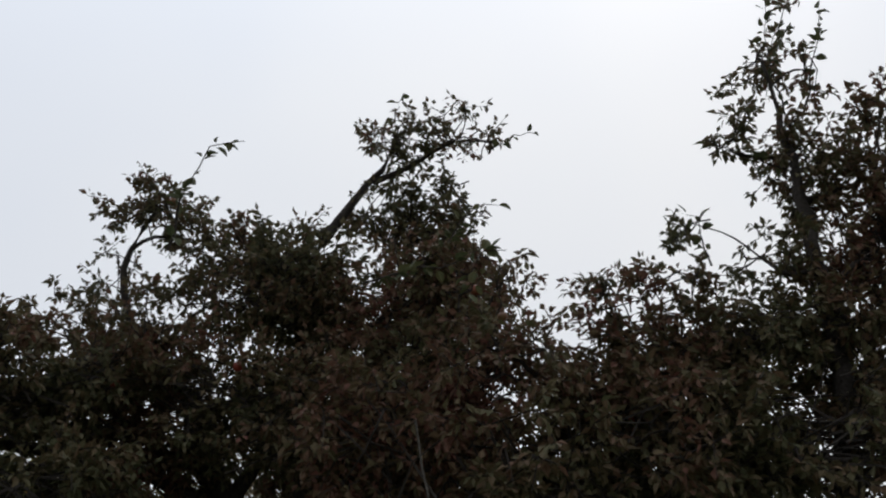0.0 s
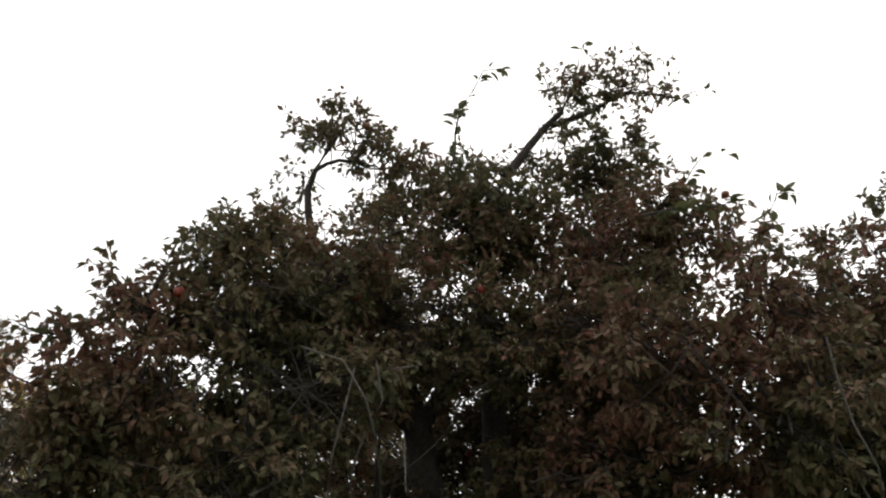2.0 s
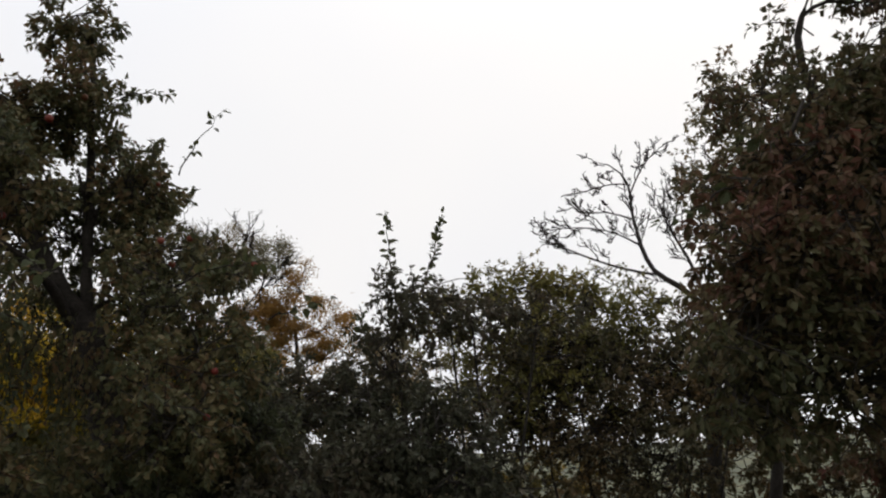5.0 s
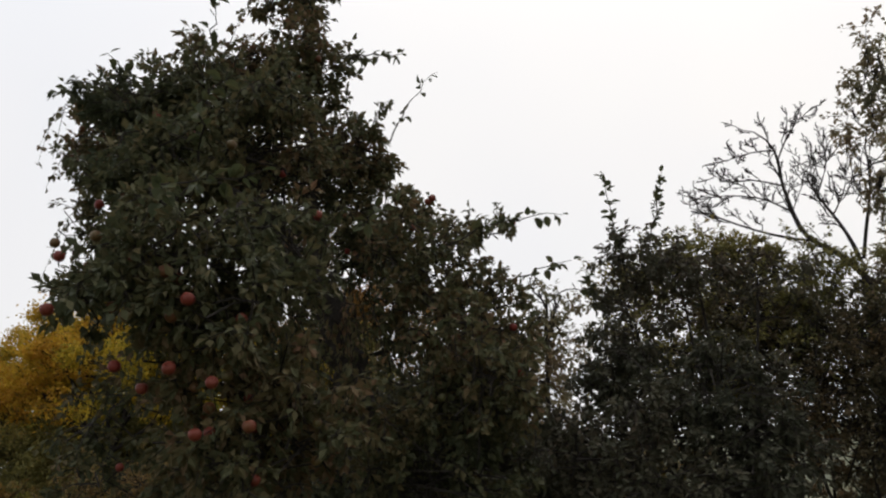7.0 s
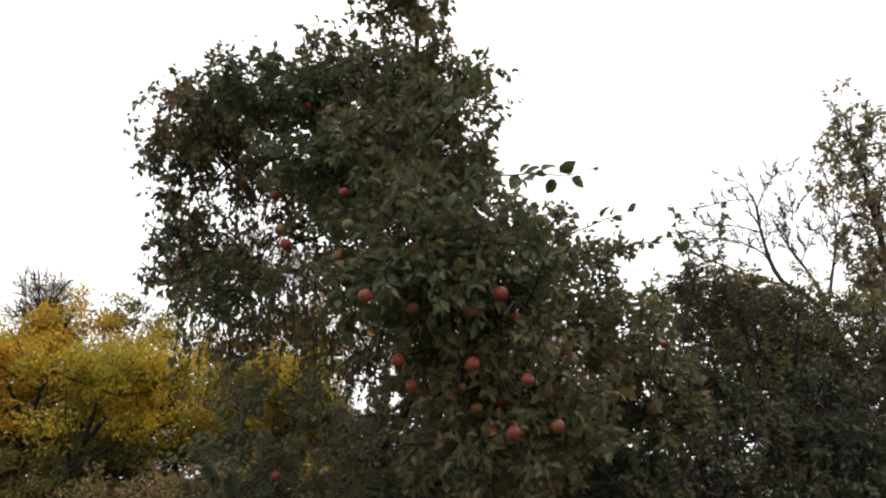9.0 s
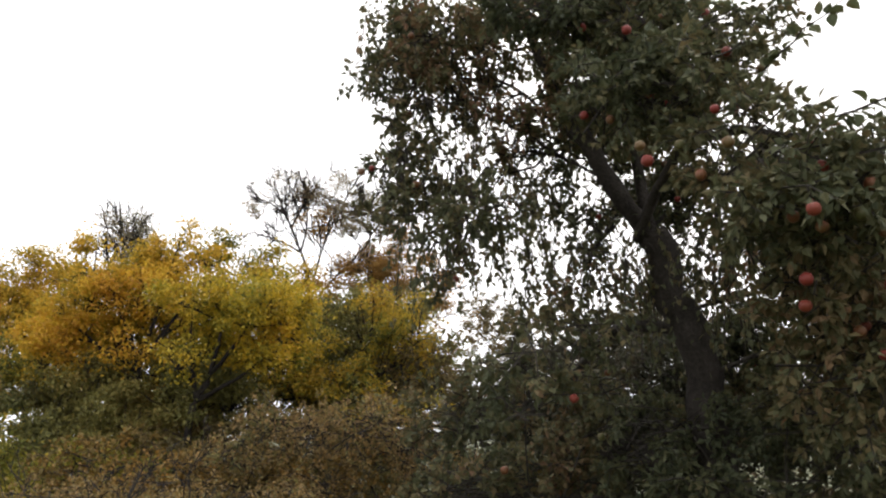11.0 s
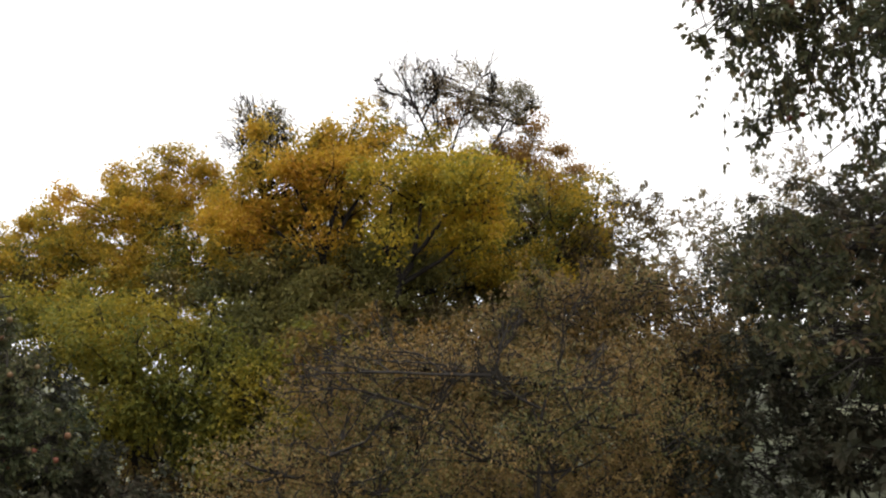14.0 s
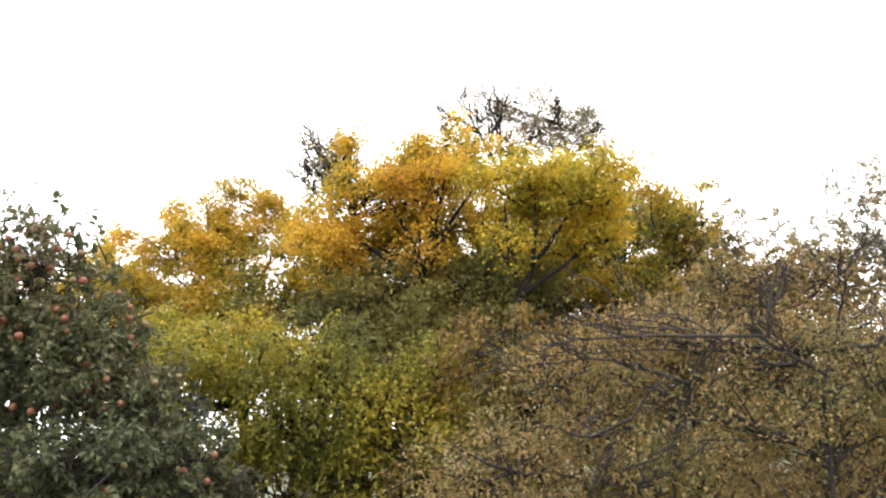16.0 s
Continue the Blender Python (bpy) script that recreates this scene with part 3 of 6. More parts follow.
LEAN_TREE = [
    (0.84, 6.39, 5.39, 0.29, 0.4, 0.24, 0.6),
    (1.32, 6.39, 5.46, 0.32, 0.4, 0.22, 0.55),
    (1.34, 6.39, 4.84, 0.21, 0.4, 0.31, 0.4),
    (0.69, 6.39, 4.75, 0.35, 0.4, 0.28, 0.6),
    (1.05, 6.39, 4.6, 0.42, 0.4, 0.28, 0.75),
    (0.23, 6.11, 3.89, 0.46, 0.4, 0.29, 0.81),
    (0.88, 5.97, 3.76, 0.61, 0.47, 0.33, 0.85),
    (-0.08, 6.39, 4.53, 0.27, 0.4, 0.27, 0.7),
    (-0.5, 6.53, 4.53, 0.28, 0.4, 0.28, 0.7),
    (0.59, 5.69, 3.02, 0.75, 0.6, 0.45, 0.85),
    (1.02, 5.55, 3.22, 0.45, 0.4, 0.26, 0.7),
    (0.45, 7.3, 2.65, 0.86, 0.58, 0.56, 0.85),
    (0.91, 5.55, 2.35, 0.64, 0.55, 0.46, 0.85),
    (1.3, 7.0, 4.5, 0.36, 0.4, 0.3, 0.7),
    (0.87, 7.0, 4.1, 0.4, 0.4, 0.32, 0.7),
    (0.67, 7.0, 3.42, 0.36, 0.4, 0.34, 0.7),
    (1.5, 7.0, 4.0, 0.3, 0.4, 0.32, 0.6),
    (0.13, 6.8, 3.85, 0.38, 0.3, 0.27, 0.6),
    (1.21, 5.4, 3.82, 0.3, 0.3, 0.22, 0.7),
    (1.57, 5.4, 3.76, 0.24, 0.3, 0.18, 0.7),
    (0.95, 5.4, 3.85, 0.22, 0.3, 0.18, 0.6),
]
LEAN_TRUNK = [(0.2, 6.53, 0.61), (0.1, 6.53, 2.38), (0.03, 6.46, 3.56), (0.04, 6.46, 4.21)]
LEAN_BOUGH = [(0.04, 6.46, 4.21), (0.19, 6.46, 4.57), (0.47, 6.46, 4.93), (0.7, 6.46, 5.16), (0.86, 6.46, 5.55)]
LEAN_BOUGH_B = [(0.61, 6.46, 5.07), (0.94, 6.46, 5.19), (1.29, 6.46, 5.45), (1.65, 6.39, 5.33)]
LEAN_SHOOT = [(-0.3, 4.65, 3.74), (-0.27, 4.65, 4.0), (-0.2, 4.65, 4.22), (-0.09, 4.65, 4.43), (0.1, 4.65, 4.42)]
LEAN_SHOOT_D = [(1.03, 5.28, 3.74), (1.25, 5.28, 3.95), (1.4, 5.28, 4.2), (1.59, 5.28, 4.2)]
LEAN_SHOOT_E = [(0.8, 4.72, 3.5), (1.04, 4.72, 3.57), (1.27, 4.72, 3.57), (1.45, 4.72, 3.65)]
LEAN_SHOOT_B = [(1.58, 6.32, 5.2), (1.75, 6.32, 5.32), (1.9, 6.32, 5.36), (1.99, 6.32, 5.35)]
LEAN_SHOOT_C = [(0.78, 6.25, 5.41), (0.83, 6.25, 5.57), (0.87, 6.25, 5.69), (0.91, 6.25, 5.79)]
STUB_TREE = [
    (-1.08, 6.35, 4.84, 0.33, 0.4, 0.23, 0.7),
    (-1.35, 6.35, 4.92, 0.19, 0.4, 0.14, 0.4),
    (-0.82, 6.35, 4.65, 0.21, 0.4, 0.18, 0.5),
    (-1.46, 6.45, 4.39, 0.21, 0.4, 0.21, 0.3),
    (-1.61, 5.14, 3.4, 0.31, 0.4, 0.21, 0.77),
    (-1.93, 4.86, 3.02, 0.29, 0.4, 0.23, 0.77),
    (-1.33, 5.28, 3.15, 0.46, 0.4, 0.25, 0.81),
    (-2.23, 4.79, 2.74, 0.29, 0.4, 0.14, 0.5),
    (-2.29, 4.72, 2.42, 0.31, 0.4, 0.25, 0.77),
    (-1.76, 4.79, 2.55, 0.4, 0.4, 0.28, 0.72),
    (-0.84, 5.55, 3.64, 0.34, 0.4, 0.19, 0.5),
    (-1.05, 5.14, 2.56, 0.53, 0.45, 0.36, 0.72),
    (-2.33, 4.72, 2.05, 0.37, 0.4, 0.25, 0.85),
    (-1.5, 4.86, 2.06, 0.55, 0.42, 0.28, 0.81),
    (-1.86, 4.95, 3.34, 0.16, 0.25, 0.12, 0.6),
    (-1.6, 4.9, 3.36, 0.16, 0.25, 0.12, 0.6),
    (-1.29, 4.9, 3.32, 0.2, 0.25, 0.15, 0.8),
    (-2.13, 4.9, 3.05, 0.18, 0.25, 0.11, 0.6),
]
STUB_TREE_REAR = [
    (-0.55, 6.25, 4.12, 0.5, 0.43, 0.36, 0.5),
    (-0.8, 6.35, 4.42, 0.23, 0.4, 0.23, 0.25),
    (-1.42, 6.45, 4.13, 0.23, 0.4, 0.23, 0.3),
    (0.02, 6.11, 4.1, 0.64, 0.55, 0.45, 0.77),
    (-1.14, 5.55, 3.34, 0.49, 0.4, 0.3, 0.77),
    (-0.26, 5.83, 3.18, 0.66, 0.55, 0.45, 0.72),
    (-1.4, 5.42, 2.47, 0.46, 0.4, 0.28, 0.77),
    (0.2, 7.3, 2.33, 0.69, 0.62, 0.59, 0.8),
    (-0.11, 6.25, 1.75, 0.6, 0.47, 0.34, 0.6),
    (-1.0, 6.25, 1.74, 0.49, 0.4, 0.29, 0.5),
    (-2.15, 5.0, 2.31, 0.42, 0.4, 0.35, 0.81),
    (-1.8, 5.14, 1.84, 0.66, 0.52, 0.39, 0.81),
    (-0.38, 7.3, 1.42, 0.98, 0.56, 0.4, 0.81),
    (-2.33, 5.0, 1.76, 0.29, 0.4, 0.32, 0.85),
]
STUB_TRUNK = [(-0.12, 6.5, 0.2), (-0.26, 6.5, 1.6), (-0.42, 6.5, 2.2), (-0.48, 6.45, 2.6), (-0.6, 6.3, 3.0), (-0.67, 6.11, 3.29)]
STUB_BOUGH = [(-0.47, 6.48, 2.5), (-0.24, 6.5, 2.88), (0.03, 6.5, 3.1), (0.4, 6.4, 3.2)]
STUB_BOUGH_B = [(-0.67, 6.11, 3.29), (-1.26, 6.53, 3.82), (-1.38, 6.4, 4.16), (-1.36, 6.35, 4.52), (-1.15, 6.35, 4.89)]
STUB_BOUGH_C = [(-0.48, 6.45, 2.5), (-0.85, 6.1, 2.75), (-1.4, 5.5, 2.85), (-1.86, 5.07, 2.91), (-2.18, 4.93, 2.99)]
STUB_SHOOT_A = [(-2.31, 4.72, 2.78), (-2.48, 4.65, 2.7), (-2.64, 4.65, 2.62), (-2.75, 4.65, 2.58)]
STUB_SHOOT_B = [(-1.97, 4.86, 3.08), (-2.1, 4.86, 3.08), (-2.22, 4.86, 3.06), (-2.28, 4.86, 3.04)]
STUB_SHOOT_C = [(-2.2, 4.79, 2.77), (-2.34, 4.79, 2.86), (-2.42, 4.79, 2.9), (-2.47, 4.79, 2.83)]
STUB_SHOOT_D = [(-1.19, 6.35, 5.07), (-1.19, 6.35, 5.15), (-1.21, 6.35, 5.23), (-1.22, 6.35, 5.29)]
APPLE_TREE = [
    (-7.27, 6.39, 5.21, 0.35, 0.4, 0.35, 0.95),
    (-7.26, 6.32, 4.52, 0.52, 0.45, 0.38, 0.95),
    (-7.63, 5.62, 3.97, 0.46, 0.4, 0.33, 0.9),
    (-8.19, 5.55, 4.07, 0.47, 0.4, 0.28, 0.95),
    (-8.92, 6.4, 4.34, 0.35, 0.4, 0.3, 0.7),
    (-9.07, 6.6, 3.98, 0.35, 0.4, 0.41, 0.55),
    (-7.9, 5.1, 3.2, 0.44, 0.4, 0.33, 0.85),
    (-7.32, 5.55, 3.46, 0.51, 0.45, 0.39, 0.95),
    (-6.95, 6.8, 3.97, 0.36, 0.41, 0.46, 0.95),
    (-6.58, 6.7, 3.28, 0.41, 0.4, 0.32, 0.62),
    (-6.19, 6.6, 2.77, 0.44, 0.4, 0.33, 0.55),
    (-5.91, 6.6, 2.33, 0.4, 0.4, 0.35, 0.5),
    (-7.18, 4.2, 2.38, 0.42, 0.4, 0.22, 0.8),
    (-9.27, 7.0, 3.31, 0.36, 0.4, 0.42, 0.4),
]
APPLE_TREE_FRONT = [
    (-8.67, 6.0, 2.81, 0.39, 0.4, 0.3, 0.45),
    (-7.55, 4.2, 2.26, 0.25, 0.4, 0.2, 0.7),
    (-7.29, 4.6, 2.04, 0.33, 0.4, 0.24, 0.6),
    (-6.28, 6.0, 2.74, 0.43, 0.43, 0.43, 0.48),
    (-6.0, 6.0, 2.28, 0.51, 0.46, 0.42, 0.5),
    (-6.08, 5.9, 1.79, 0.64, 0.53, 0.41, 0.6),
    (-6.8, 8.0, 3.48, 0.55, 0.44, 0.33, 0.6),
    (-5.82, 6.39, 2.96, 0.3, 0.4, 0.13, 0.5),
    (-7.59, 4.9, 3.24, 0.46, 0.4, 0.32, 0.8),
    (-7.43, 4.5, 2.67, 0.38, 0.4, 0.29, 0.8),
    (-7.22, 4.2, 2.27, 0.33, 0.4, 0.33, 0.85),
    (-6.85, 4.4, 2.6, 0.16, 0.4, 0.13, 0.4),
    (-8.86, 6.9, 4.22, 0.52, 0.51, 0.5, 0.36),
    (-8.93, 6.7, 3.25, 0.44, 0.43, 0.41, 0.36),
]
APPLE_TREE_LOW = [
    (-7.84, 7.94, 2.49, 0.49, 0.4, 0.32, 0.12),
    (-7.37, 7.15, 3.05, 0.55, 0.45, 0.35, 0.3),
    (-7.98, 7.15, 3.68, 0.55, 0.48, 0.4, 0.4),
    (-7.77, 7.68, 1.62, 0.77, 0.52, 0.26, 0.35),
    (-8.6, 7.68, 1.36, 0.56, 0.48, 0.41, 0.8),
    (-6.96, 4.6, 1.72, 0.39, 0.4, 0.32, 0.72),
    (-7.33, 6.88, 1.12, 0.93, 0.7, 0.47, 0.77),
    (-6.28, 5.83, 1.24, 0.68, 0.59, 0.51, 0.7),
    (-8.48, 6.88, 0.79, 0.82, 0.57, 0.32, 0.85),
    (-6.89, 6.1, 0.65, 0.85, 0.62, 0.38, 0.85),
    (-8.85, 7.41, 2.65, 0.29, 0.4, 0.24, 0.5),
    (-5.83, 5.57, 1.78, 0.38, 0.42, 0.46, 0.7),
    (-6.45, 7.5, 1.75, 0.36, 0.36, 0.34, 0.8),
    (-6.55, 6.2, 1.4, 0.34, 0.4, 0.28, 0.75),
    (-6.1, 7.4, 1.8, 0.42, 0.4, 0.36, 0.8),
    (-8.45, 5.6, 1.75, 0.32, 0.4, 0.26, 0.38),
    (-8.1, 5.6, 1.85, 0.3, 0.4, 0.26, 0.42),
    (-8.5, 5.7, 1.42, 0.34, 0.4, 0.22, 0.38),
]
APPLE_TREE_CROWN = [
    (-8.43, 6.6, 4.38, 0.39, 0.4, 0.34, 0.5),
    (-8.3, 6.8, 3.86, 0.44, 0.4, 0.34, 0.4),
    (-9.37, 7.0, 4.34, 0.31, 0.4, 0.33, 0.5),
    (-9.14, 6.9, 4.69, 0.28, 0.4, 0.31, 0.6),
    (-6.89, 4.2, 2.09, 0.21, 0.4, 0.27, 0.7),
    (-7.77, 6.2, 3.89, 0.5, 0.45, 0.41, 0.7),
    (-7.74, 6.2, 4.49, 0.7, 0.49, 0.28, 0.8),
    (-7.12, 5.2, 3.8, 0.36, 0.4, 0.28, 0.7),
    (-9.29, 6.8, 3.63, 0.14, 0.4, 0.21, 0.4),
    (-9.29, 6.6, 3.07, 0.16, 0.4, 0.16, 0.4),
]
APPLE_TRUNK = [(-6.73, 6.8, -1.0), (-6.88, 6.75, 0.9), (-6.99, 6.71, 1.71), (-7.08, 6.74, 2.17), (-7.24, 6.68, 2.72)]
APPLE_BOUGH = [(-7.22, 6.68, 2.65), (-7.54, 6.67, 3.1), (-7.85, 6.55, 3.64), (-8.09, 6.55, 4.23), (-8.21, 6.55, 4.69)]
APPLE_BOUGH_B = [(-7.03, 6.72, 1.95), (-7.36, 7.4, 2.11), (-7.46, 7.9, 1.94), (-7.78, 8.3, 1.55), (-8.2, 8.6, 1.25)]
APPLE_BOUGH_C = [(-7.44, 7.0, 2.87), (-7.5, 7.2, 2.82), (-7.62, 7.3, 2.62), (-7.68, 7.4, 2.29), (-7.72, 7.4, 2.1)]
APPLE_BOUGH_D = [(-7.36, 6.68, 2.68), (-7.3, 6.1, 3.1), (-7.23, 5.3, 3.09), (-7.09, 4.4, 2.63)]
APPLE_BOUGH_E = [(-7.25, 6.7, 2.75), (-7.3, 6.75, 3.6), (-7.24, 6.6, 4.4), (-7.16, 6.4, 5.16)]
APPLE_SHOOT_A = [(-6.66, 7.09, 4.08), (-6.55, 7.09, 4.28), (-6.43, 7.09, 4.46), (-6.24, 7.09, 4.67)]
APPLE_SHOOT_B = [(-6.86, 6.39, 4.54), (-6.69, 6.39, 4.58), (-6.52, 6.39, 4.56), (-6.36, 6.39, 4.54)]
APPLE_SHOOT_C = [(-6.03, 5.9, 2.76), (-5.78, 5.9, 2.88), (-5.5, 5.9, 2.88), (-5.25, 5.9, 2.87)]
APPLE_SHOOT_D = [(-5.72, 6.95, 2.65), (-5.53, 6.95, 2.73), (-5.37, 6.95, 2.76), (-5.2, 6.95, 2.78)]
APPLE_SHOOT_F = [(-7.24, 4.2, 2.63), (-7.13, 3.8, 2.62), (-6.9, 3.7, 2.58), (-6.57, 3.7, 2.6)]
APPLE_SHOOT_G = [(-7.29, 4.6, 3.07), (-7.18, 4.4, 3.22), (-7.11, 4.2, 3.23), (-6.91, 4.2, 3.36)]
APPLE_SHOOT_H = [(-8.24, 5.48, 4.12), (-8.31, 5.48, 4.27), (-8.38, 5.48, 4.35), (-8.45, 5.48, 4.39)]
APPLE_SHOOT_I = [(-7.71, 5.69, 4.39), (-7.68, 5.69, 4.58), (-7.66, 5.69, 4.73), (-7.66, 5.69, 4.87)]
SHOOT_BUSH = [
    (-4.71, 7.5, 2.8, 0.25, 0.4, 0.23, 0.6),
    (-4.45, 7.5, 2.77, 0.25, 0.4, 0.23, 0.6),
    (-4.74, 7.36, 2.31, 0.34, 0.4, 0.32, 0.6),
    (-4.11, 7.78, 2.69, 0.42, 0.4, 0.15, 0.6),
    (-3.52, 8.06, 2.68, 0.45, 0.4, 0.16, 0.5),
    (-5.04, 7.22, 1.83, 0.24, 0.4, 0.33, 0.6),
    (-4.29, 7.64, 2.67, 0.31, 0.4, 0.18, 0.6),
]
SHOOT_A = [(-4.74, 7.5, 2.81), (-4.77, 7.5, 3.12), (-4.81, 7.5, 3.44), (-4.82, 7.5, 3.68)]
SHOOT_B = [(-4.51, 7.57, 2.85), (-4.45, 7.57, 3.1), (-4.36, 7.57, 3.38), (-4.3, 7.57, 3.64)]
SHOOT_C = [(-4.96, 7.5, 2.29), (-5.01, 7.5, 2.5), (-5.07, 7.5, 2.65), (-5.09, 7.5, 2.83)]
DARK_BUSH = [
    (-4.67, 6.53, 1.5, 0.51, 0.42, 0.32, 0.68),
    (-4.13, 6.53, 1.26, 0.61, 0.5, 0.39, 0.59),
    (-5.27, 6.39, 1.24, 0.46, 0.4, 0.33, 0.59),
    (-4.69, 6.39, 0.97, 0.84, 0.58, 0.33, 0.77),
    (-4.15, 6.53, 1.66, 0.44, 0.4, 0.35, 0.51),
    (-4.9, 6.95, 2.03, 0.29, 0.4, 0.24, 0.3),
    (-4.79, 7.6, 1.7, 0.52, 0.49, 0.46, 0.55),
    (-5.24, 7.4, 1.28, 0.59, 0.45, 0.3, 0.65),
]
BROWN_BUSH = [
    (-3.41, 9.1, 2.35, 0.88, 0.63, 0.38, 0.56),
    (-2.62, 9.1, 2.16, 0.77, 0.64, 0.51, 0.56),
    (-3.24, 8.76, 1.63, 1.02, 0.75, 0.48, 0.63),
    (-2.62, 8.76, 1.36, 0.74, 0.67, 0.61, 0.63),
    (-3.97, 8.76, 2.02, 0.53, 0.44, 0.36, 0.3),
    (-1.99, 9.1, 2.09, 0.65, 0.65, 0.65, 0.63),
    (-1.71, 8.76, 1.93, 0.43, 0.46, 0.49, 0.6),
]
OLIVE_TREE = [
    (-3.68, 9.6, 3.12, 0.44, 0.37, 0.28, 0.6),
    (-3.0, 9.8, 3.07, 0.44, 0.37, 0.28, 0.6),
    (-2.4, 9.5, 2.99, 0.43, 0.36, 0.28, 0.6),
    (-1.82, 9.7, 2.86, 0.42, 0.35, 0.31, 0.6),
    (-3.42, 9.3, 2.65, 0.59, 0.49, 0.35, 0.6),
    (-2.65, 9.6, 2.47, 0.64, 0.53, 0.37, 0.6),
    (-1.91, 9.4, 2.3, 0.55, 0.46, 0.37, 0.6),
    (-3.6, 9.45, 3.25, 0.45, 0.4, 0.29, 0.35),
    (-3.03, 9.45, 3.15, 0.38, 0.4, 0.29, 0.35),
    (-3.94, 9.45, 2.69, 0.7, 0.54, 0.38, 0.45),
    (-3.19, 9.45, 2.53, 0.76, 0.6, 0.44, 0.63),
    (-4.25, 9.8, 3.22, 0.34, 0.4, 0.23, 0.24),
    (-3.61, 9.1, 1.92, 1.03, 0.76, 0.48, 0.7),
    (-4.67, 9.5, 2.84, 0.36, 0.4, 0.39, 0.35),
    (-4.68, 9.2, 1.94, 0.44, 0.5, 0.57, 0.25),
    (-4.2, 9.5, 3.3, 0.42, 0.4, 0.28, 0.4),
    (-3.67, 9.5, 3.36, 0.4, 0.4, 0.28, 0.4),
    (-3.22, 9.5, 3.25, 0.34, 0.4, 0.27, 0.4),
    (-4.66, 9.5, 3.12, 0.28, 0.35, 0.22, 0.35),
]
TALL_TREE = [
    (-0.98, 10.7, 5.72, 0.37, 0.47, 0.58, 0.4),
    (-0.7, 10.7, 5.06, 0.49, 0.61, 0.73, 0.45),
    (-0.33, 10.7, 5.64, 0.34, 0.42, 0.5, 0.45),
    (-1.3, 10.77, 4.6, 0.4, 0.48, 0.56, 0.3),
    (-0.74, 10.7, 4.01, 0.56, 0.59, 0.63, 0.6),
    (-0.69, 10.57, 3.04, 0.69, 0.81, 0.93, 0.8),
]
TALL_TRUNK = [(-1.07, 10.7, 0.46), (-0.82, 10.7, 3.08), (-0.79, 10.7, 4.53), (-0.92, 10.7, 5.87)]
THIN_TREE = [
    (-5.52, 10.84, 2.99, 0.26, 0.4, 0.33, 0.3),
    (-5.4, 10.84, 2.61, 0.37, 0.4, 0.37, 0.4),
    (-4.99, 11.19, 3.38, 0.23, 0.4, 0.23, 0.3),
    (-5.78, 10.84, 2.42, 0.37, 0.4, 0.37, 0.3),
]
THIN_TRUNK = [(-5.7, 10.84, 0.68), (-5.61, 10.84, 1.91), (-5.54, 10.84, 2.62), (-5.48, 10.84, 3.28)]
GREY_TREES = [
    (-6.19, 15.5, 2.46, 0.51, 0.5, 0.51, 0.25),
    (-5.66, 15.7, 1.81, 0.55, 0.5, 0.61, 0.25),
    (-6.43, 15.4, 1.27, 0.65, 0.5, 0.6, 0.5),
    (-5.68, 15.5, 0.82, 0.65, 0.5, 0.6, 0.5),
    (-6.87, 15.6, 1.9, 0.5, 0.5, 0.5, 0.5),
    (-7.13, 17.68, 3.79, 0.72, 0.6, 0.48, 0.22),
    (-6.26, 17.68, 3.36, 0.73, 0.58, 0.43, 0.15),
    (-5.19, 17.42, 3.43, 0.74, 0.62, 0.49, 0.15),
    (-3.78, 17.16, 4.06, 0.64, 0.64, 0.64, 0.3),
    (-7.03, 17.42, 2.91, 0.94, 0.76, 0.59, 0.3),
    (-5.49, 17.16, 2.6, 1.2, 0.9, 0.6, 0.26),
    (-3.92, 16.9, 3.07, 0.99, 0.87, 0.75, 0.45),
]
BROWN_THICKET = [
    (-10.14, 9.52, 1.22, 0.84, 0.63, 0.42, 0.36),
    (-9.31, 9.52, 1.24, 0.77, 0.65, 0.53, 0.36),
    (-11.18, 9.52, 0.8, 0.75, 0.59, 0.43, 0.4),
    (-9.98, 9.26, 0.45, 0.99, 0.74, 0.49, 0.43),
    (-11.94, 9.26, 0.27, 0.85, 0.63, 0.4, 0.5),
    (-10.84, 8.99, -0.03, 1.01, 0.74, 0.46, 0.54),
    (-9.6, 8.99, 0.02, 0.87, 0.73, 0.6, 0.5),
    (-8.8, 9.52, 0.77, 0.54, 0.6, 0.67, 0.36),
    (-12.81, 9.78, -0.04, 0.85, 0.61, 0.37, 0.58),
    (-12.18, 10.05, -0.45, 0.96, 0.75, 0.54, 0.58),
]
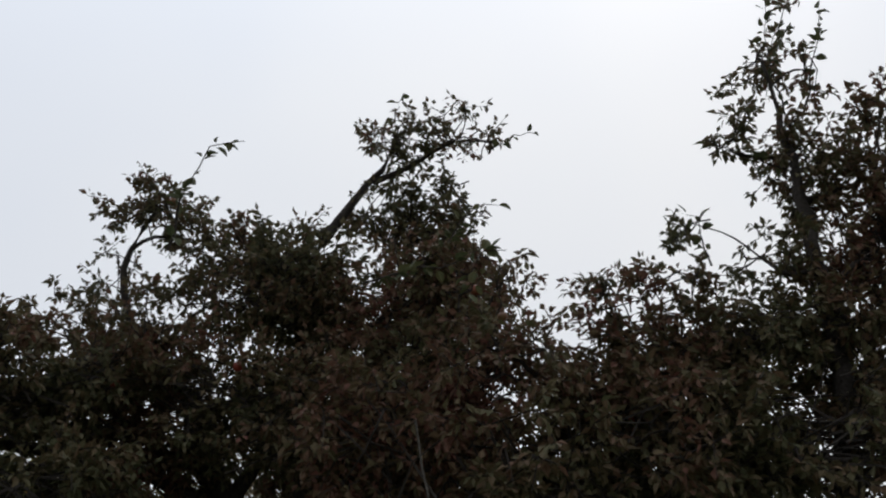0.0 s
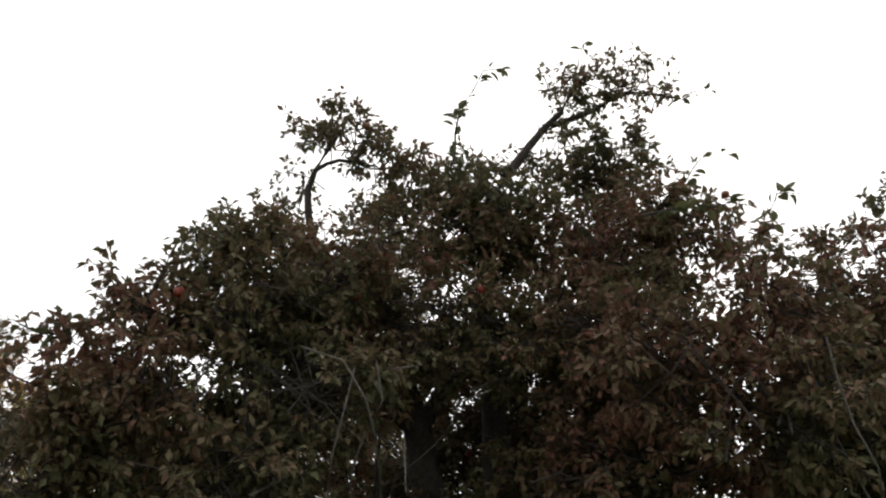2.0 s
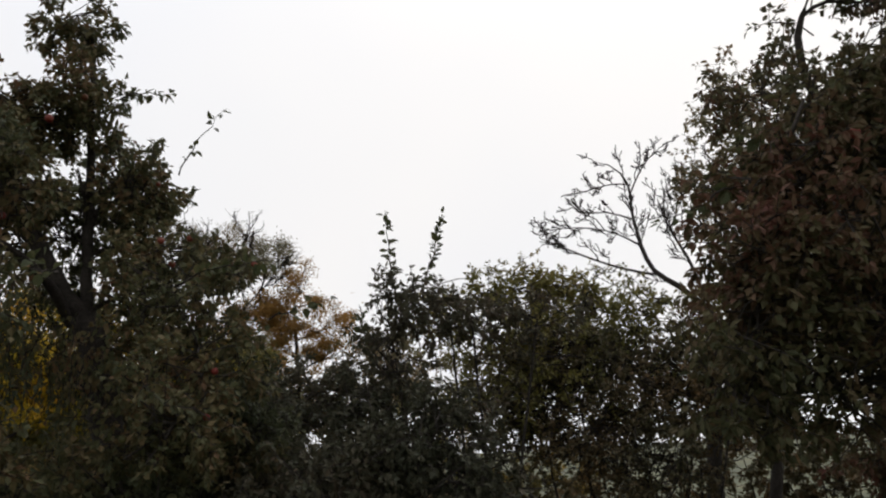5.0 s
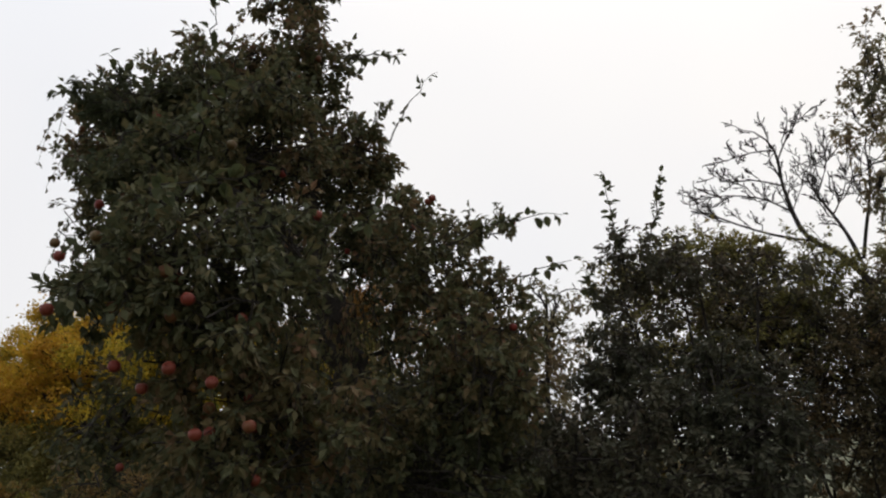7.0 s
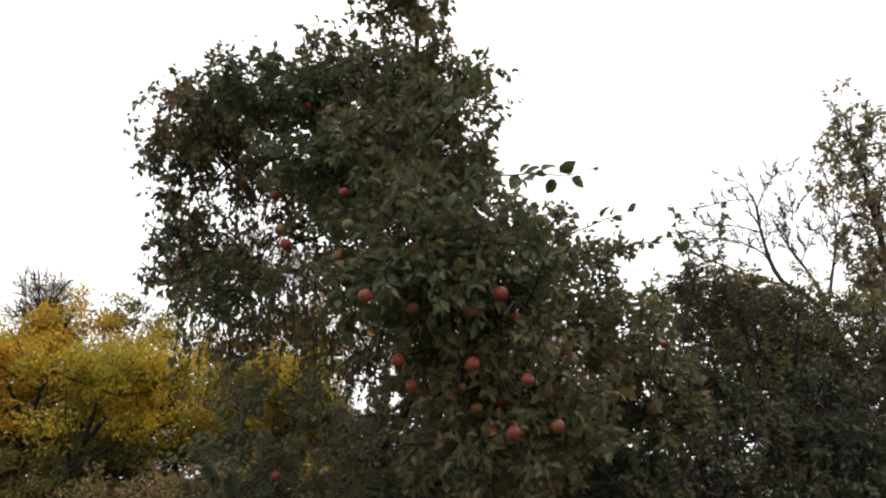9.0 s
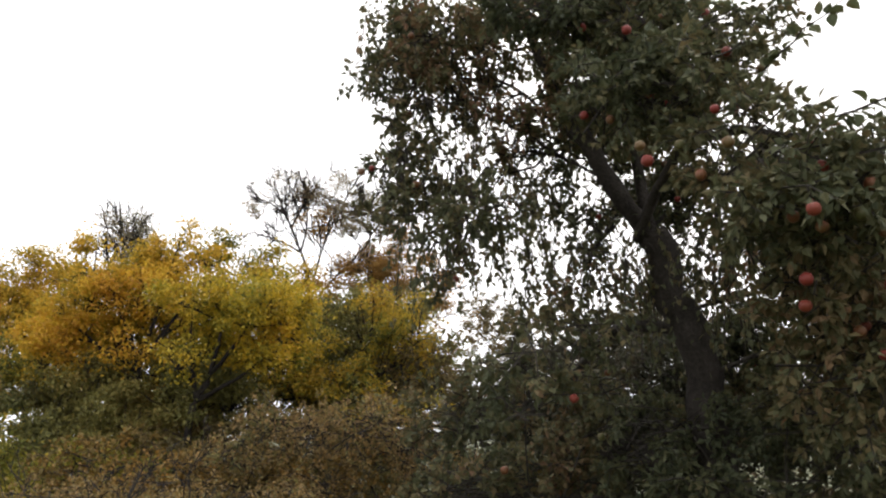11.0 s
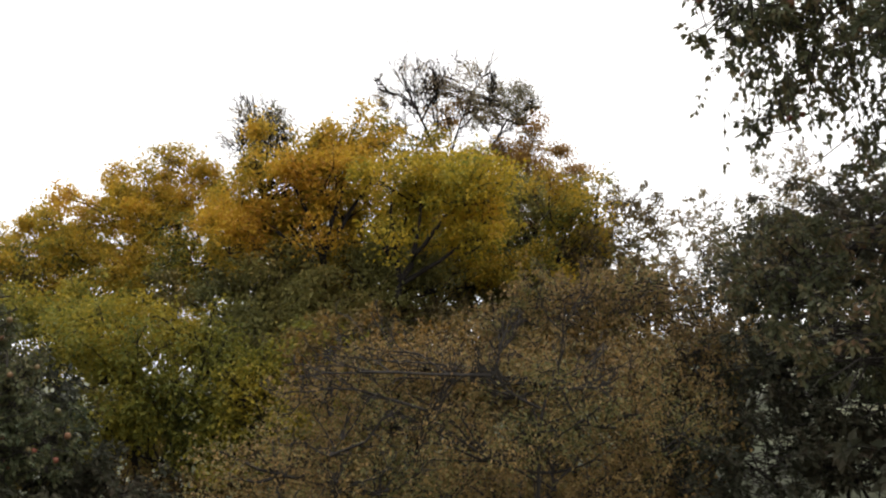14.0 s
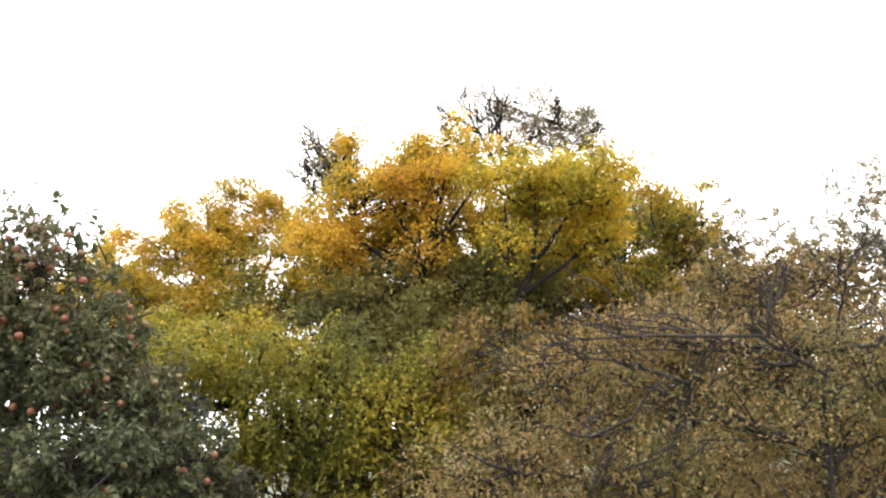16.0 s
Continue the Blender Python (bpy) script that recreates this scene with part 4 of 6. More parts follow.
DARK_TREE = [
    (-6.82, 10.05, 2.13, 1.13, 0.81, 0.49, 0.45),
    (-6.3, 9.78, 2.18, 0.6, 0.6, 0.48, 0.63),
    (-7.68, 9.78, 1.5, 0.86, 0.73, 0.59, 0.63),
    (-6.56, 9.26, 1.1, 1.32, 1.05, 0.79, 0.7),
    (-8.07, 9.52, 0.54, 0.76, 0.7, 0.63, 0.56),
    (-7.24, 8.99, 0.28, 1.24, 0.93, 0.62, 0.7),
    (-7.82, 9.52, 1.54, 0.58, 0.61, 0.64, 0.45),
    (-8.76, 8.99, -0.25, 1.04, 0.78, 0.52, 0.7),
    (-5.55, 8.6, 1.2, 0.55, 0.6, 0.5, 0.75),
    (-6.3, 8.5, 1.72, 0.42, 0.45, 0.42, 0.85),
    (-6.75, 8.5, 1.75, 0.42, 0.45, 0.42, 0.8),
    (-7.55, 8.5, 1.85, 0.4, 0.4, 0.32, 0.35),
    (-5.74, 8.4, 1.2, 0.61, 0.55, 0.49, 0.85),
    (-7.68, 9.0, -0.4, 0.75, 0.59, 0.43, 0.8),
    (-5.31, 7.0, 0.6, 0.47, 0.4, 0.32, 0.8),
    (-7.12, 8.5, 1.41, 0.33, 0.35, 0.26, 0.7),
    (-6.15, 7.6, 1.99, 0.25, 0.35, 0.27, 0.7),
    (-7.43, 8.5, 1.28, 0.27, 0.35, 0.23, 0.7),
]
RUSSET_BUSH = [
    (-8.99, 13.21, 2.17, 0.79, 0.65, 0.52, 0.42),
    (-9.89, 12.68, 1.1, 0.91, 0.7, 0.49, 0.56),
    (-8.43, 13.21, 1.45, 0.79, 0.75, 0.7, 0.42),
    (-11.68, 11.63, 0.98, 1.34, 0.97, 0.6, 0.56),
    (-7.39, 15.84, 3.22, 0.54, 0.6, 0.65, 0.28),
    (-10.71, 11.1, 0.52, 1.42, 1.03, 0.64, 0.63),
    (-8.4, 11.36, 0.36, 0.9, 0.79, 0.68, 0.49),
]
ROW_LOW = [
    (-1.52, 6.11, 3.16, 0.85, 0.65, 0.45, 0.75),
    (-0.05, 7.3, 3.26, 0.9, 0.61, 0.45, 0.75),
    (-1.11, 6.25, 3.51, 0.53, 0.4, 0.26, 0.8),
    (0.91, 5.83, 2.83, 0.68, 0.51, 0.34, 0.85),
    (-1.45, 4.9, 2.97, 0.39, 0.4, 0.25, 0.7),
    (-1.09, 6.25, 3.59, 0.5, 0.4, 0.27, 0.5),
    (-1.45, 5.83, 2.35, 0.77, 0.58, 0.39, 0.85),
    (-0.72, 6.25, 2.97, 0.49, 0.41, 0.33, 0.7),
    (-1.74, 6.25, 3.94, 0.43, 0.4, 0.19, 0.6),
    (-0.61, 7.3, 2.27, 0.56, 0.4, 0.3, 0.85),
]
WOOD_FILL = [
    (-13.76, 17.16, 3.49, 1.29, 1.02, 0.75, 0.3),
    (-11.53, 17.16, 3.17, 1.29, 1.08, 0.86, 0.35),
    (-10.15, 16.63, 2.09, 1.46, 1.15, 0.84, 0.45),
    (-8.43, 16.9, 2.39, 1.1, 0.93, 0.77, 0.4),
    (-12.31, 15.84, 1.98, 2.23, 1.2, 0.89, 0.5),
    (-9.92, 15.84, 2.29, 1.31, 1.09, 0.87, 0.4),
]
APPLE_BOUGH_G = [(-7.7, 7.28, 3.78), (-8.33, 6.8, 4.17), (-8.86, 6.9, 4.11), (-9.16, 6.8, 3.48), (-9.25, 6.7, 3.02)]
APPLE_BOUGH_H = [(-7.6, 6.6, 3.15), (-8.0, 7.0, 3.58), (-8.45, 6.9, 3.45), (-8.71, 6.8, 2.94), (-8.82, 6.8, 2.57)]
APPLE_TREE_UPPER = [
    (-8.06, 6.6, 4.41, 0.59, 0.46, 0.34, 0.3),
    (-7.14, 7.4, 4.01, 0.39, 0.42, 0.44, 0.4),
    (-7.44, 7.5, 4.22, 0.56, 0.5, 0.45, 0.3),
    (-6.87, 7.0, 3.1, 0.26, 0.4, 0.47, 0.5),
    (-7.04, 7.0, 3.6, 0.48, 0.54, 0.59, 0.35),
    (-7.68, 7.0, 3.66, 0.46, 0.46, 0.46, 0.3),
    (-8.8, 7.0, 4.66, 0.46, 0.43, 0.41, 0.38),
    (-7.56, 6.8, 3.88, 0.45, 0.4, 0.3, 0.25),
    (-7.2, 4.5, 2.02, 0.32, 0.4, 0.37, 0.75),
    (-6.94, 4.5, 2.29, 0.29, 0.4, 0.26, 0.7),
    (-7.02, 4.5, 1.49, 0.42, 0.46, 0.36, 0.75),
    (-6.74, 4.6, 1.58, 0.38, 0.4, 0.35, 0.7),
    (-6.84, 5.0, 2.66, 0.32, 0.4, 0.29, 0.6),
]
APPLE_WEEP = [
    (-9.0, 6.9, 4.36, 0.4, 0.45, 0.4, 1),
    (-8.72, 6.9, 3.91, 0.44, 0.49, 0.54, 0.9),
    (-8.98, 6.7, 3.16, 0.41, 0.4, 0.37, 0.9),
    (-8.36, 6.9, 3.5, 0.43, 0.48, 0.53, 0.8),
    (-7.88, 7.0, 3.17, 0.44, 0.48, 0.53, 0.9),
    (-8.58, 6.8, 2.8, 0.41, 0.4, 0.37, 0.7),
    (-7.97, 7.0, 2.44, 0.43, 0.4, 0.33, 0.8),
    (-7.37, 7.6, 1.7, 0.62, 0.46, 0.31, 0.25),
    (-8.98, 7.0, 2.7, 0.18, 0.4, 0.41, 0.6),
    (-7.44, 6.8, 2.4, 0.34, 0.41, 0.49, 0.6),
    (-8.05, 7.0, 2.74, 0.52, 0.45, 0.38, 0.6),
    (-7.61, 7.0, 2.4, 0.38, 0.4, 0.24, 0.5),
    (-6.03, 6.4, 2.14, 0.38, 0.4, 0.38, 0.6),
]
LITTER_BUSH = [
    (-12.36, 9.52, 1.02, 0.75, 0.58, 0.41, 0.44),
    (-11.46, 9.26, 0.76, 1.04, 0.71, 0.39, 0.48),
    (-10.06, 9.52, 0.72, 0.84, 0.58, 0.32, 0.4),
    (-9.6, 10.05, 1.07, 0.46, 0.43, 0.4, 0.4),
    (-12.21, 9.26, 0.86, 0.91, 0.6, 0.3, 0.44),
    (-9.33, 10.31, 1.28, 0.4, 0.47, 0.53, 0.4),
    (-10.74, 9.52, 0.91, 0.73, 0.52, 0.3, 0.4),
]
APPLE_SHOOT_E = [(-6.49, 5.2, 2.75), (-6.34, 4.7, 2.65), (-6.21, 4.6, 2.67), (-6.1, 4.6, 2.72)]
APPLE_SPOTS = [(-7.8, 4.52, 2.67), (-7.0, 3.87, 2.1), (-6.91, 3.92, 1.72), (-6.99, 3.92, 1.5), (-7.59, 3.72, 2.09), (-7.39, 4.72, 3.3), (-7.02, 5.72, 4.1), (-7.82, 5.12, 3.65), (-6.78, 4.02, 1.52), (-7.39, 4.02, 2.09), (-7.49, 4.07, 2.15), (-8.02, 4.42, 2.55), (-8.05, 4.42, 2.63), (-7.35, 4.02, 2.37), (-7.16, 3.97, 2.27), (-7.13, 3.97, 2.05), (-7.14, 3.97, 1.81), (-7.47, 4.07, 1.86), (-7.43, 4.12, 2.47), (-7.68, 4.22, 2.57), (-7.23, 3.97, 2.13), (-6.89, 4.22, 2.05), (-6.97, 4.22, 1.78), (-7.06, 4.22, 1.52), (-7.41, 4.22, 1.76), (-7.22, 4.22, 2.29), (-7.75, 4.42, 2.47)]
BARE_STEMS = [
    [(-0.7, 3.6, 2.35), (-0.71, 3.6, 2.26), (-0.74, 3.6, 2.16), (-0.76, 3.6, 2.06), (-0.79, 3.6, 1.92), (-0.79, 4.15, 1.72), (-0.79, 4.7, 0.9), (-0.79, 4.8, -0.1)],
    [(1.16, 3.6, 2.5), (1.17, 3.6, 2.41), (1.18, 3.6, 2.3), (1.22, 3.6, 2.11), (1.29, 3.6, 1.97), (1.33, 3.6, 1.92), (1.33, 4.15, 1.72), (1.33, 4.7, 0.9), (1.33, 4.8, -0.1)],
    [(-0.62, 3.6, 2.38), (-0.58, 3.6, 2.29), (-0.59, 3.6, 2.2), (-0.65, 3.6, 2.09), (-0.71, 3.6, 1.98), (-0.71, 4.15, 1.78), (-0.71, 4.7, 0.9), (-0.71, 4.8, -0.1)],
    [(-0.89, 3.45, 2.39), (-0.78, 3.45, 2.38), (-0.7, 3.45, 2.31), (-0.64, 3.45, 2.2), (-0.6, 3.45, 2.07), (-0.6, 4.15, 1.87), (-0.6, 4.7, 0.9), (-0.6, 4.8, -0.1)],
    [(-0.87, 3.4, 2.37), (-0.86, 3.4, 2.35), (-0.85, 3.4, 2.29), (-0.85, 3.9, 2.24), (-0.6, 4.5, 2.09)],
    [(-0.45, 3.2, 2.27), (-0.49, 3.2, 2.29), (-0.55, 3.2, 2.29), (-0.55, 3.9, 2.24), (-0.6, 4.5, 2.09)],
    [(-0.49, 3.45, 1.88), (-0.49, 3.45, 1.99), (-0.51, 3.45, 2.09), (-0.51, 3.9, 2.04), (-0.6, 4.5, 1.89)],
    [(-0.19, 3.4, 2.23), (-0.28, 3.4, 2.23), (-0.32, 3.4, 2.19), (-0.32, 3.9, 2.14), (-0.6, 4.5, 1.99)],
]
ORCHARD_FILL = [
    (0.5, 6.0, 2.26, 0.4, 0.4, 0.3, 0.75),
    (0.95, 6.2, 2.27, 0.4, 0.4, 0.3, 0.75),
    (0.66, 6.0, 1.92, 0.45, 0.4, 0.3, 0.75),
    (0.3, 6.1, 1.9, 0.4, 0.4, 0.3, 0.75),
    (0.84, 6.5, 1.76, 0.64, 0.48, 0.32, 0.85),
    (0.07, 6.3, 1.6, 0.51, 0.4, 0.21, 0.8),
    (1.12, 6.8, 2.87, 0.54, 0.44, 0.34, 0.75),
    (0.79, 6.8, 3.46, 0.44, 0.4, 0.3, 0.5),
    (1.27, 6.8, 3.51, 0.35, 0.4, 0.3, 0.5),
    (-1.03, 6.11, 2.87, 0.39, 0.4, 0.34, 0.85),
    (3.62, 5.55, 2.94, 0.39, 0.4, 0.23, 0.8),
    (2.94, 5.55, 2.95, 0.45, 0.4, 0.22, 0.6),
    (2.31, 5.8, 2.22, 0.5, 0.4, 0.25, 0.8),
    (-0.95, 7.0, 1.95, 0.5, 0.4, 0.4, 0.6),
]
APPLE_WEEP_LOW = [
    (-6.73, 7.0, 2.63, 0.35, 0.4, 0.46, 0.6),
    (-6.58, 6.8, 2.23, 0.25, 0.4, 0.4, 0.55),
    (-7.13, 6.9, 2.41, 0.24, 0.4, 0.39, 0.5),
    (-6.85, 6.2, 2.29, 0.25, 0.4, 0.29, 0.7),
    (-6.5, 6.8, 2.87, 0.25, 0.4, 0.41, 0.7),
]
GOLD_TREE = [
    (-13.24, 12.2, 3.71, 0.61, 0.55, 0.47, 1),
    (-12.4, 12.3, 3.98, 0.35, 0.32, 0.4, 1),
    (-12.77, 11.85, 3.31, 0.57, 0.51, 0.41, 0.77),
    (-13.64, 12.4, 3.07, 0.53, 0.47, 0.46, 0.99),
    (-12.03, 12.45, 3.53, 0.44, 0.4, 0.41, 0.99),
    (-14.06, 12.0, 2.56, 0.44, 0.4, 0.37, 1),
    (-13.15, 12.7, 2.82, 0.49, 0.44, 0.33, 0.55),
    (-13.74, 12.7, 3.5, 0.37, 0.34, 0.3, 0.88),
    (-12.78, 12.7, 3.75, 0.5, 0.45, 0.36, 0.99),
    (-12.55, 12.95, 3.1, 0.55, 0.5, 0.4, 0.55),
    (-13.3, 13.1, 3.2, 0.66, 0.59, 0.44, 0.66),
    (-14.2, 12.9, 3.0, 0.46, 0.41, 0.4, 0.88),
    (-12.88, 11.75, 2.5, 0.4, 0.25, 0.32, 0.35),
]
LIME_TREE = [
    (-11.46, 11.35, 3.22, 0.5, 0.46, 0.32, 1),
    (-11.01, 10.95, 2.85, 0.49, 0.44, 0.35, 1),
    (-10.71, 11.5, 3.1, 0.37, 0.34, 0.34, 0.99),
    (-11.86, 11.2, 2.99, 0.45, 0.41, 0.35, 0.88),
    (-10.85, 11.1, 2.39, 0.34, 0.31, 0.31, 0.88),
    (-11.79, 11.55, 2.5, 0.41, 0.36, 0.31, 0.55),
    (-11.3, 11.8, 2.95, 0.5, 0.46, 0.34, 0.88),
    (-10.62, 11.7, 2.72, 0.39, 0.35, 0.34, 0.88),
    (-11.0, 11.8, 2.4, 0.45, 0.41, 0.34, 0.66),
    (-12.0, 10.9, 2.3, 0.36, 0.22, 0.3, 0.35),
]
LEFT_GOLD_TREE = [
    (-15.74, 15.6, 4.47, 0.55, 0.5, 0.44, 1),
    (-16.5, 15.8, 4.26, 0.67, 0.59, 0.44, 1),
    (-17.11, 15.6, 3.87, 0.67, 0.59, 0.5, 0.99),
    (-16.1, 15.2, 3.55, 0.71, 0.64, 0.5, 0.77),
    (-15.2, 15.9, 3.85, 0.61, 0.55, 0.45, 0.88),
    (-14.81, 15.8, 4.28, 0.44, 0.4, 0.41, 0.66),
    (-16.52, 15.3, 3.01, 0.77, 0.68, 0.44, 0.55),
    (-15.59, 15.4, 3.2, 0.55, 0.5, 0.45, 0.55),
    (-16.3, 16.4, 3.9, 0.9, 0.81, 0.56, 0.66),
]
FAR_GOLD_TREE = [
    (-18.02, 16.5, 3.9, 0.68, 0.61, 0.48, 0.88),
    (-18.2, 16.7, 3.34, 0.74, 0.66, 0.55, 0.77),
    (-17.69, 16.3, 3.08, 0.68, 0.61, 0.55, 0.66),
    (-18.43, 16.5, 2.75, 0.66, 0.6, 0.53, 0.77),
    (-19.0, 16.8, 3.2, 0.91, 0.82, 0.65, 0.77),
    (-17.9, 16.7, 2.3, 1.04, 0.94, 0.65, 0.66),
]
LIME_BUSH = [
    (-15.06, 10.5, 1.41, 0.54, 0.48, 0.34, 1),
    (-15.63, 11.1, 1.57, 0.38, 0.34, 0.23, 0.99),
    (-14.68, 10.1, 1.08, 0.5, 0.46, 0.36, 1),
    (-15.14, 10.3, 0.96, 0.47, 0.42, 0.32, 0.88),
    (-14.31, 10.7, 1.39, 0.41, 0.38, 0.31, 0.88),
    (-14.37, 10.2, 0.6, 0.47, 0.42, 0.32, 0.99),
    (-14.89, 10.0, 0.49, 0.47, 0.42, 0.32, 0.88),
    (-13.99, 10.6, 1.06, 0.34, 0.31, 0.31, 0.77),
    (-14.5, 10.3, 0.1, 0.7, 0.63, 0.35, 0.77),
    (-15.2, 10.5, 0.2, 0.59, 0.53, 0.35, 0.77),
    (-16.3, 11.9, 1.7, 0.59, 0.53, 0.41, 0.99),
    (-16.5, 12.1, 1.1, 0.7, 0.63, 0.47, 0.88),
]
DARK_GREEN_TREE = [
    (-13.85, 11.8, 1.68, 0.66, 0.6, 0.5, 0.99),
    (-13.33, 11.6, 1.34, 0.58, 0.52, 0.49, 1),
    (-14.04, 11.8, 1.09, 0.49, 0.44, 0.41, 0.99),
    (-12.37, 11.9, 1.93, 0.58, 0.52, 0.47, 0.99),
    (-12.76, 11.7, 1.55, 0.49, 0.44, 0.42, 0.99),
    (-11.89, 12.0, 1.87, 0.49, 0.44, 0.42, 0.99),
    (-13.53, 12.1, 2.06, 0.58, 0.52, 0.42, 0.77),
    (-11.39, 12.0, 1.9, 0.41, 0.37, 0.4, 0.66),
    (-13.0, 11.8, 0.9, 0.84, 0.76, 0.54, 0.99),
    (-12.1, 11.9, 1.3, 0.72, 0.65, 0.48, 0.99),
    (-13.6, 11.9, 0.5, 0.96, 0.86, 0.48, 0.88),
    (-12.2, 11.8, 0.6, 0.96, 0.86, 0.54, 0.88),
]
SAPLING = [
    (-13.55, 10.2, 0.72, 0.4, 0.36, 0.26, 0.99),
    (-13.31, 10.0, 0.37, 0.46, 0.41, 0.3, 0.99),
    (-13.87, 10.3, 0.38, 0.39, 0.35, 0.3, 0.88),
    (-12.78, 10.4, 1.06, 0.4, 0.36, 0.27, 0.88),
    (-13.1, 10.3, 0.78, 0.4, 0.36, 0.26, 0.88),
    (-12.35, 10.1, 0.87, 0.46, 0.41, 0.27, 0.99),
    (-12.57, 10.2, 0.45, 0.53, 0.48, 0.32, 0.88),
    (-13.74, 10.4, 0.04, 0.59, 0.53, 0.32, 0.88),
    (-12.9, 10.1, 0.0, 0.59, 0.53, 0.35, 0.88),
]
OLIVE_RIGHT = [
    (-9.08, 14.5, 3.3, 0.5, 0.45, 0.46, 0.88),
    (-9.38, 14.7, 3.62, 0.45, 0.4, 0.41, 0.88),
    (-9.68, 14.3, 2.95, 0.61, 0.55, 0.58, 0.77),
    (-9.11, 14.6, 2.61, 0.66, 0.6, 0.51, 0.77),
    (-10.19, 14.3, 2.56, 0.55, 0.5, 0.51, 0.66),
    (-8.75, 14.5, 2.12, 0.66, 0.6, 0.51, 0.66),
    (-9.65, 14.2, 2.04, 0.76, 0.69, 0.56, 0.77),
    (-10.2, 14.8, 3.3, 0.62, 0.56, 0.5, 0.77),
    (-10.7, 14.9, 2.9, 0.62, 0.56, 0.5, 0.66),
    (-9.0, 14.5, 1.5, 1.0, 0.9, 0.62, 0.77),
    (-10.3, 14.3, 1.6, 1.0, 0.9, 0.62, 0.77),
]
RUST_TREE = [
    (-9.3, 17.0, 4.75, 0.6, 0.6, 0.48, 0.55),
    (-8.9, 17.2, 5.3, 0.46, 0.48, 0.41, 0.44),
    (-9.7, 16.8, 4.2, 0.66, 0.6, 0.5, 0.77),
    (-8.5, 17.4, 4.5, 0.6, 0.6, 0.48, 0.66),
    (-8.2, 17.5, 3.9, 0.72, 0.6, 0.5, 0.66),
    (-9.2, 17.2, 3.6, 0.84, 0.72, 0.6, 0.66),
    (-10.3, 16.9, 4.6, 0.43, 0.48, 0.36, 0.39),
    (-8.6, 17.5, 2.9, 0.96, 0.72, 0.6, 0.45),
    (-9.7, 16.8, 4.62, 0.5, 0.45, 0.45, 0.75),
    (-10.7, 16.8, 3.95, 0.7, 0.5, 0.55, 0.8),
    (-10.0, 16.8, 3.3, 0.75, 0.5, 0.5, 0.7),
    (-11.45, 16.8, 3.9, 0.6, 0.5, 0.5, 0.7),
    (-10.6, 16.9, 2.7, 0.7, 0.5, 0.45, 0.7),
    (-10.75, 16.8, 5.6, 0.4, 0.4, 0.5, 0.4),
]
RUST_TRUNK = [(-8.9, 17.2, -0.9), (-8.95, 17.2, 2.4), (-9.05, 17.2, 3.8), (-9.1, 17.2, 4.7)]
GOLD_TRUNK = [(-12.95, 12.35, -1.2), (-12.89, 12.3, 1.61), (-12.86, 12.3, 2.3)]
GOLD_LIMBS = [[(-12.86, 12.3, 2.2), (-12.97, 12.25, 2.8), (-13.21, 12.2, 3.29), (-13.3, 12.2, 3.6)], [(-12.86, 12.3, 2.3), (-12.66, 12.25, 2.92), (-12.45, 12.25, 3.5), (-12.38, 12.3, 4.0)], [(-12.8, 12.3, 2.4), (-12.44, 12.4, 2.97), (-12.09, 12.4, 3.39)], [(-12.88, 12.3, 2.1), (-13.49, 12.3, 2.7), (-13.8, 12.3, 2.95)]]
LIME_TRUNK = [(-12.0, 11.35, -1.2), (-11.95, 11.35, 1.39), (-11.83, 11.35, 1.77), (-11.61, 11.3, 2.14)]
LIME_LIMBS = [[(-11.61, 11.3, 2.14), (-11.35, 11.2, 2.38), (-11.09, 11.1, 2.76)], [(-11.83, 11.35, 1.8), (-11.89, 11.3, 2.31), (-11.88, 11.25, 2.85)], [(-11.65, 11.3, 2.1), (-11.52, 11.35, 2.54), (-11.48, 11.35, 3.08)], [(-11.83, 11.35, 1.77), (-11.27, 11.35, 2.04), (-10.85, 11.4, 2.4)]]
LEFT_GOLD_TRUNK = [(-15.9, 15.8, -1.3), (-15.85, 15.8, 1.9), (-15.75, 15.8, 2.9), (-15.72, 15.7, 4.0)]
LEFT_GOLD_LIMBS = [[(-15.82, 15.8, 2.4), (-16.2, 15.8, 3.2), (-16.5, 15.8, 3.9)], [(-15.82, 15.8, 2.5), (-15.4, 15.8, 3.2), (-15.1, 15.8, 3.8)], [(-15.85, 15.8, 2.0), (-16.5, 15.7, 2.9), (-17.0, 15.6, 3.5)]]
BIRCH_A_TRUNK = [(-14.15, 15.5, -1.3), (-14.18, 15.5, 3.51), (-14.14, 15.5, 4.51), (-14.23, 15.5, 5.09), (-14.3, 15.5, 5.73)]
BIRCH_A_LIMBS = [[(-14.14, 15.5, 4.51), (-14.39, 15.45, 4.96), (-14.55, 15.4, 5.39)], [(-14.2, 15.5, 4.73), (-13.98, 15.6, 5.12), (-13.85, 15.65, 5.47)], [(-14.15, 15.5, 4.2), (-14.5, 15.6, 4.6), (-14.75, 15.6, 4.95)], [(-14.16, 15.5, 4.0), (-13.9, 15.4, 4.5), (-13.7, 15.35, 4.85)]]
BIRCH_A = [
    (-14.3, 15.5, 5.45, 0.3, 0.3, 0.3, 0.4),
    (-14.5, 15.45, 5.2, 0.25, 0.3, 0.25, 0.35),
    (-13.95, 15.6, 5.25, 0.28, 0.3, 0.28, 0.4),
    (-14.6, 15.6, 4.8, 0.3, 0.3, 0.25, 0.35),
    (-13.8, 15.4, 4.75, 0.3, 0.3, 0.28, 0.4),
]
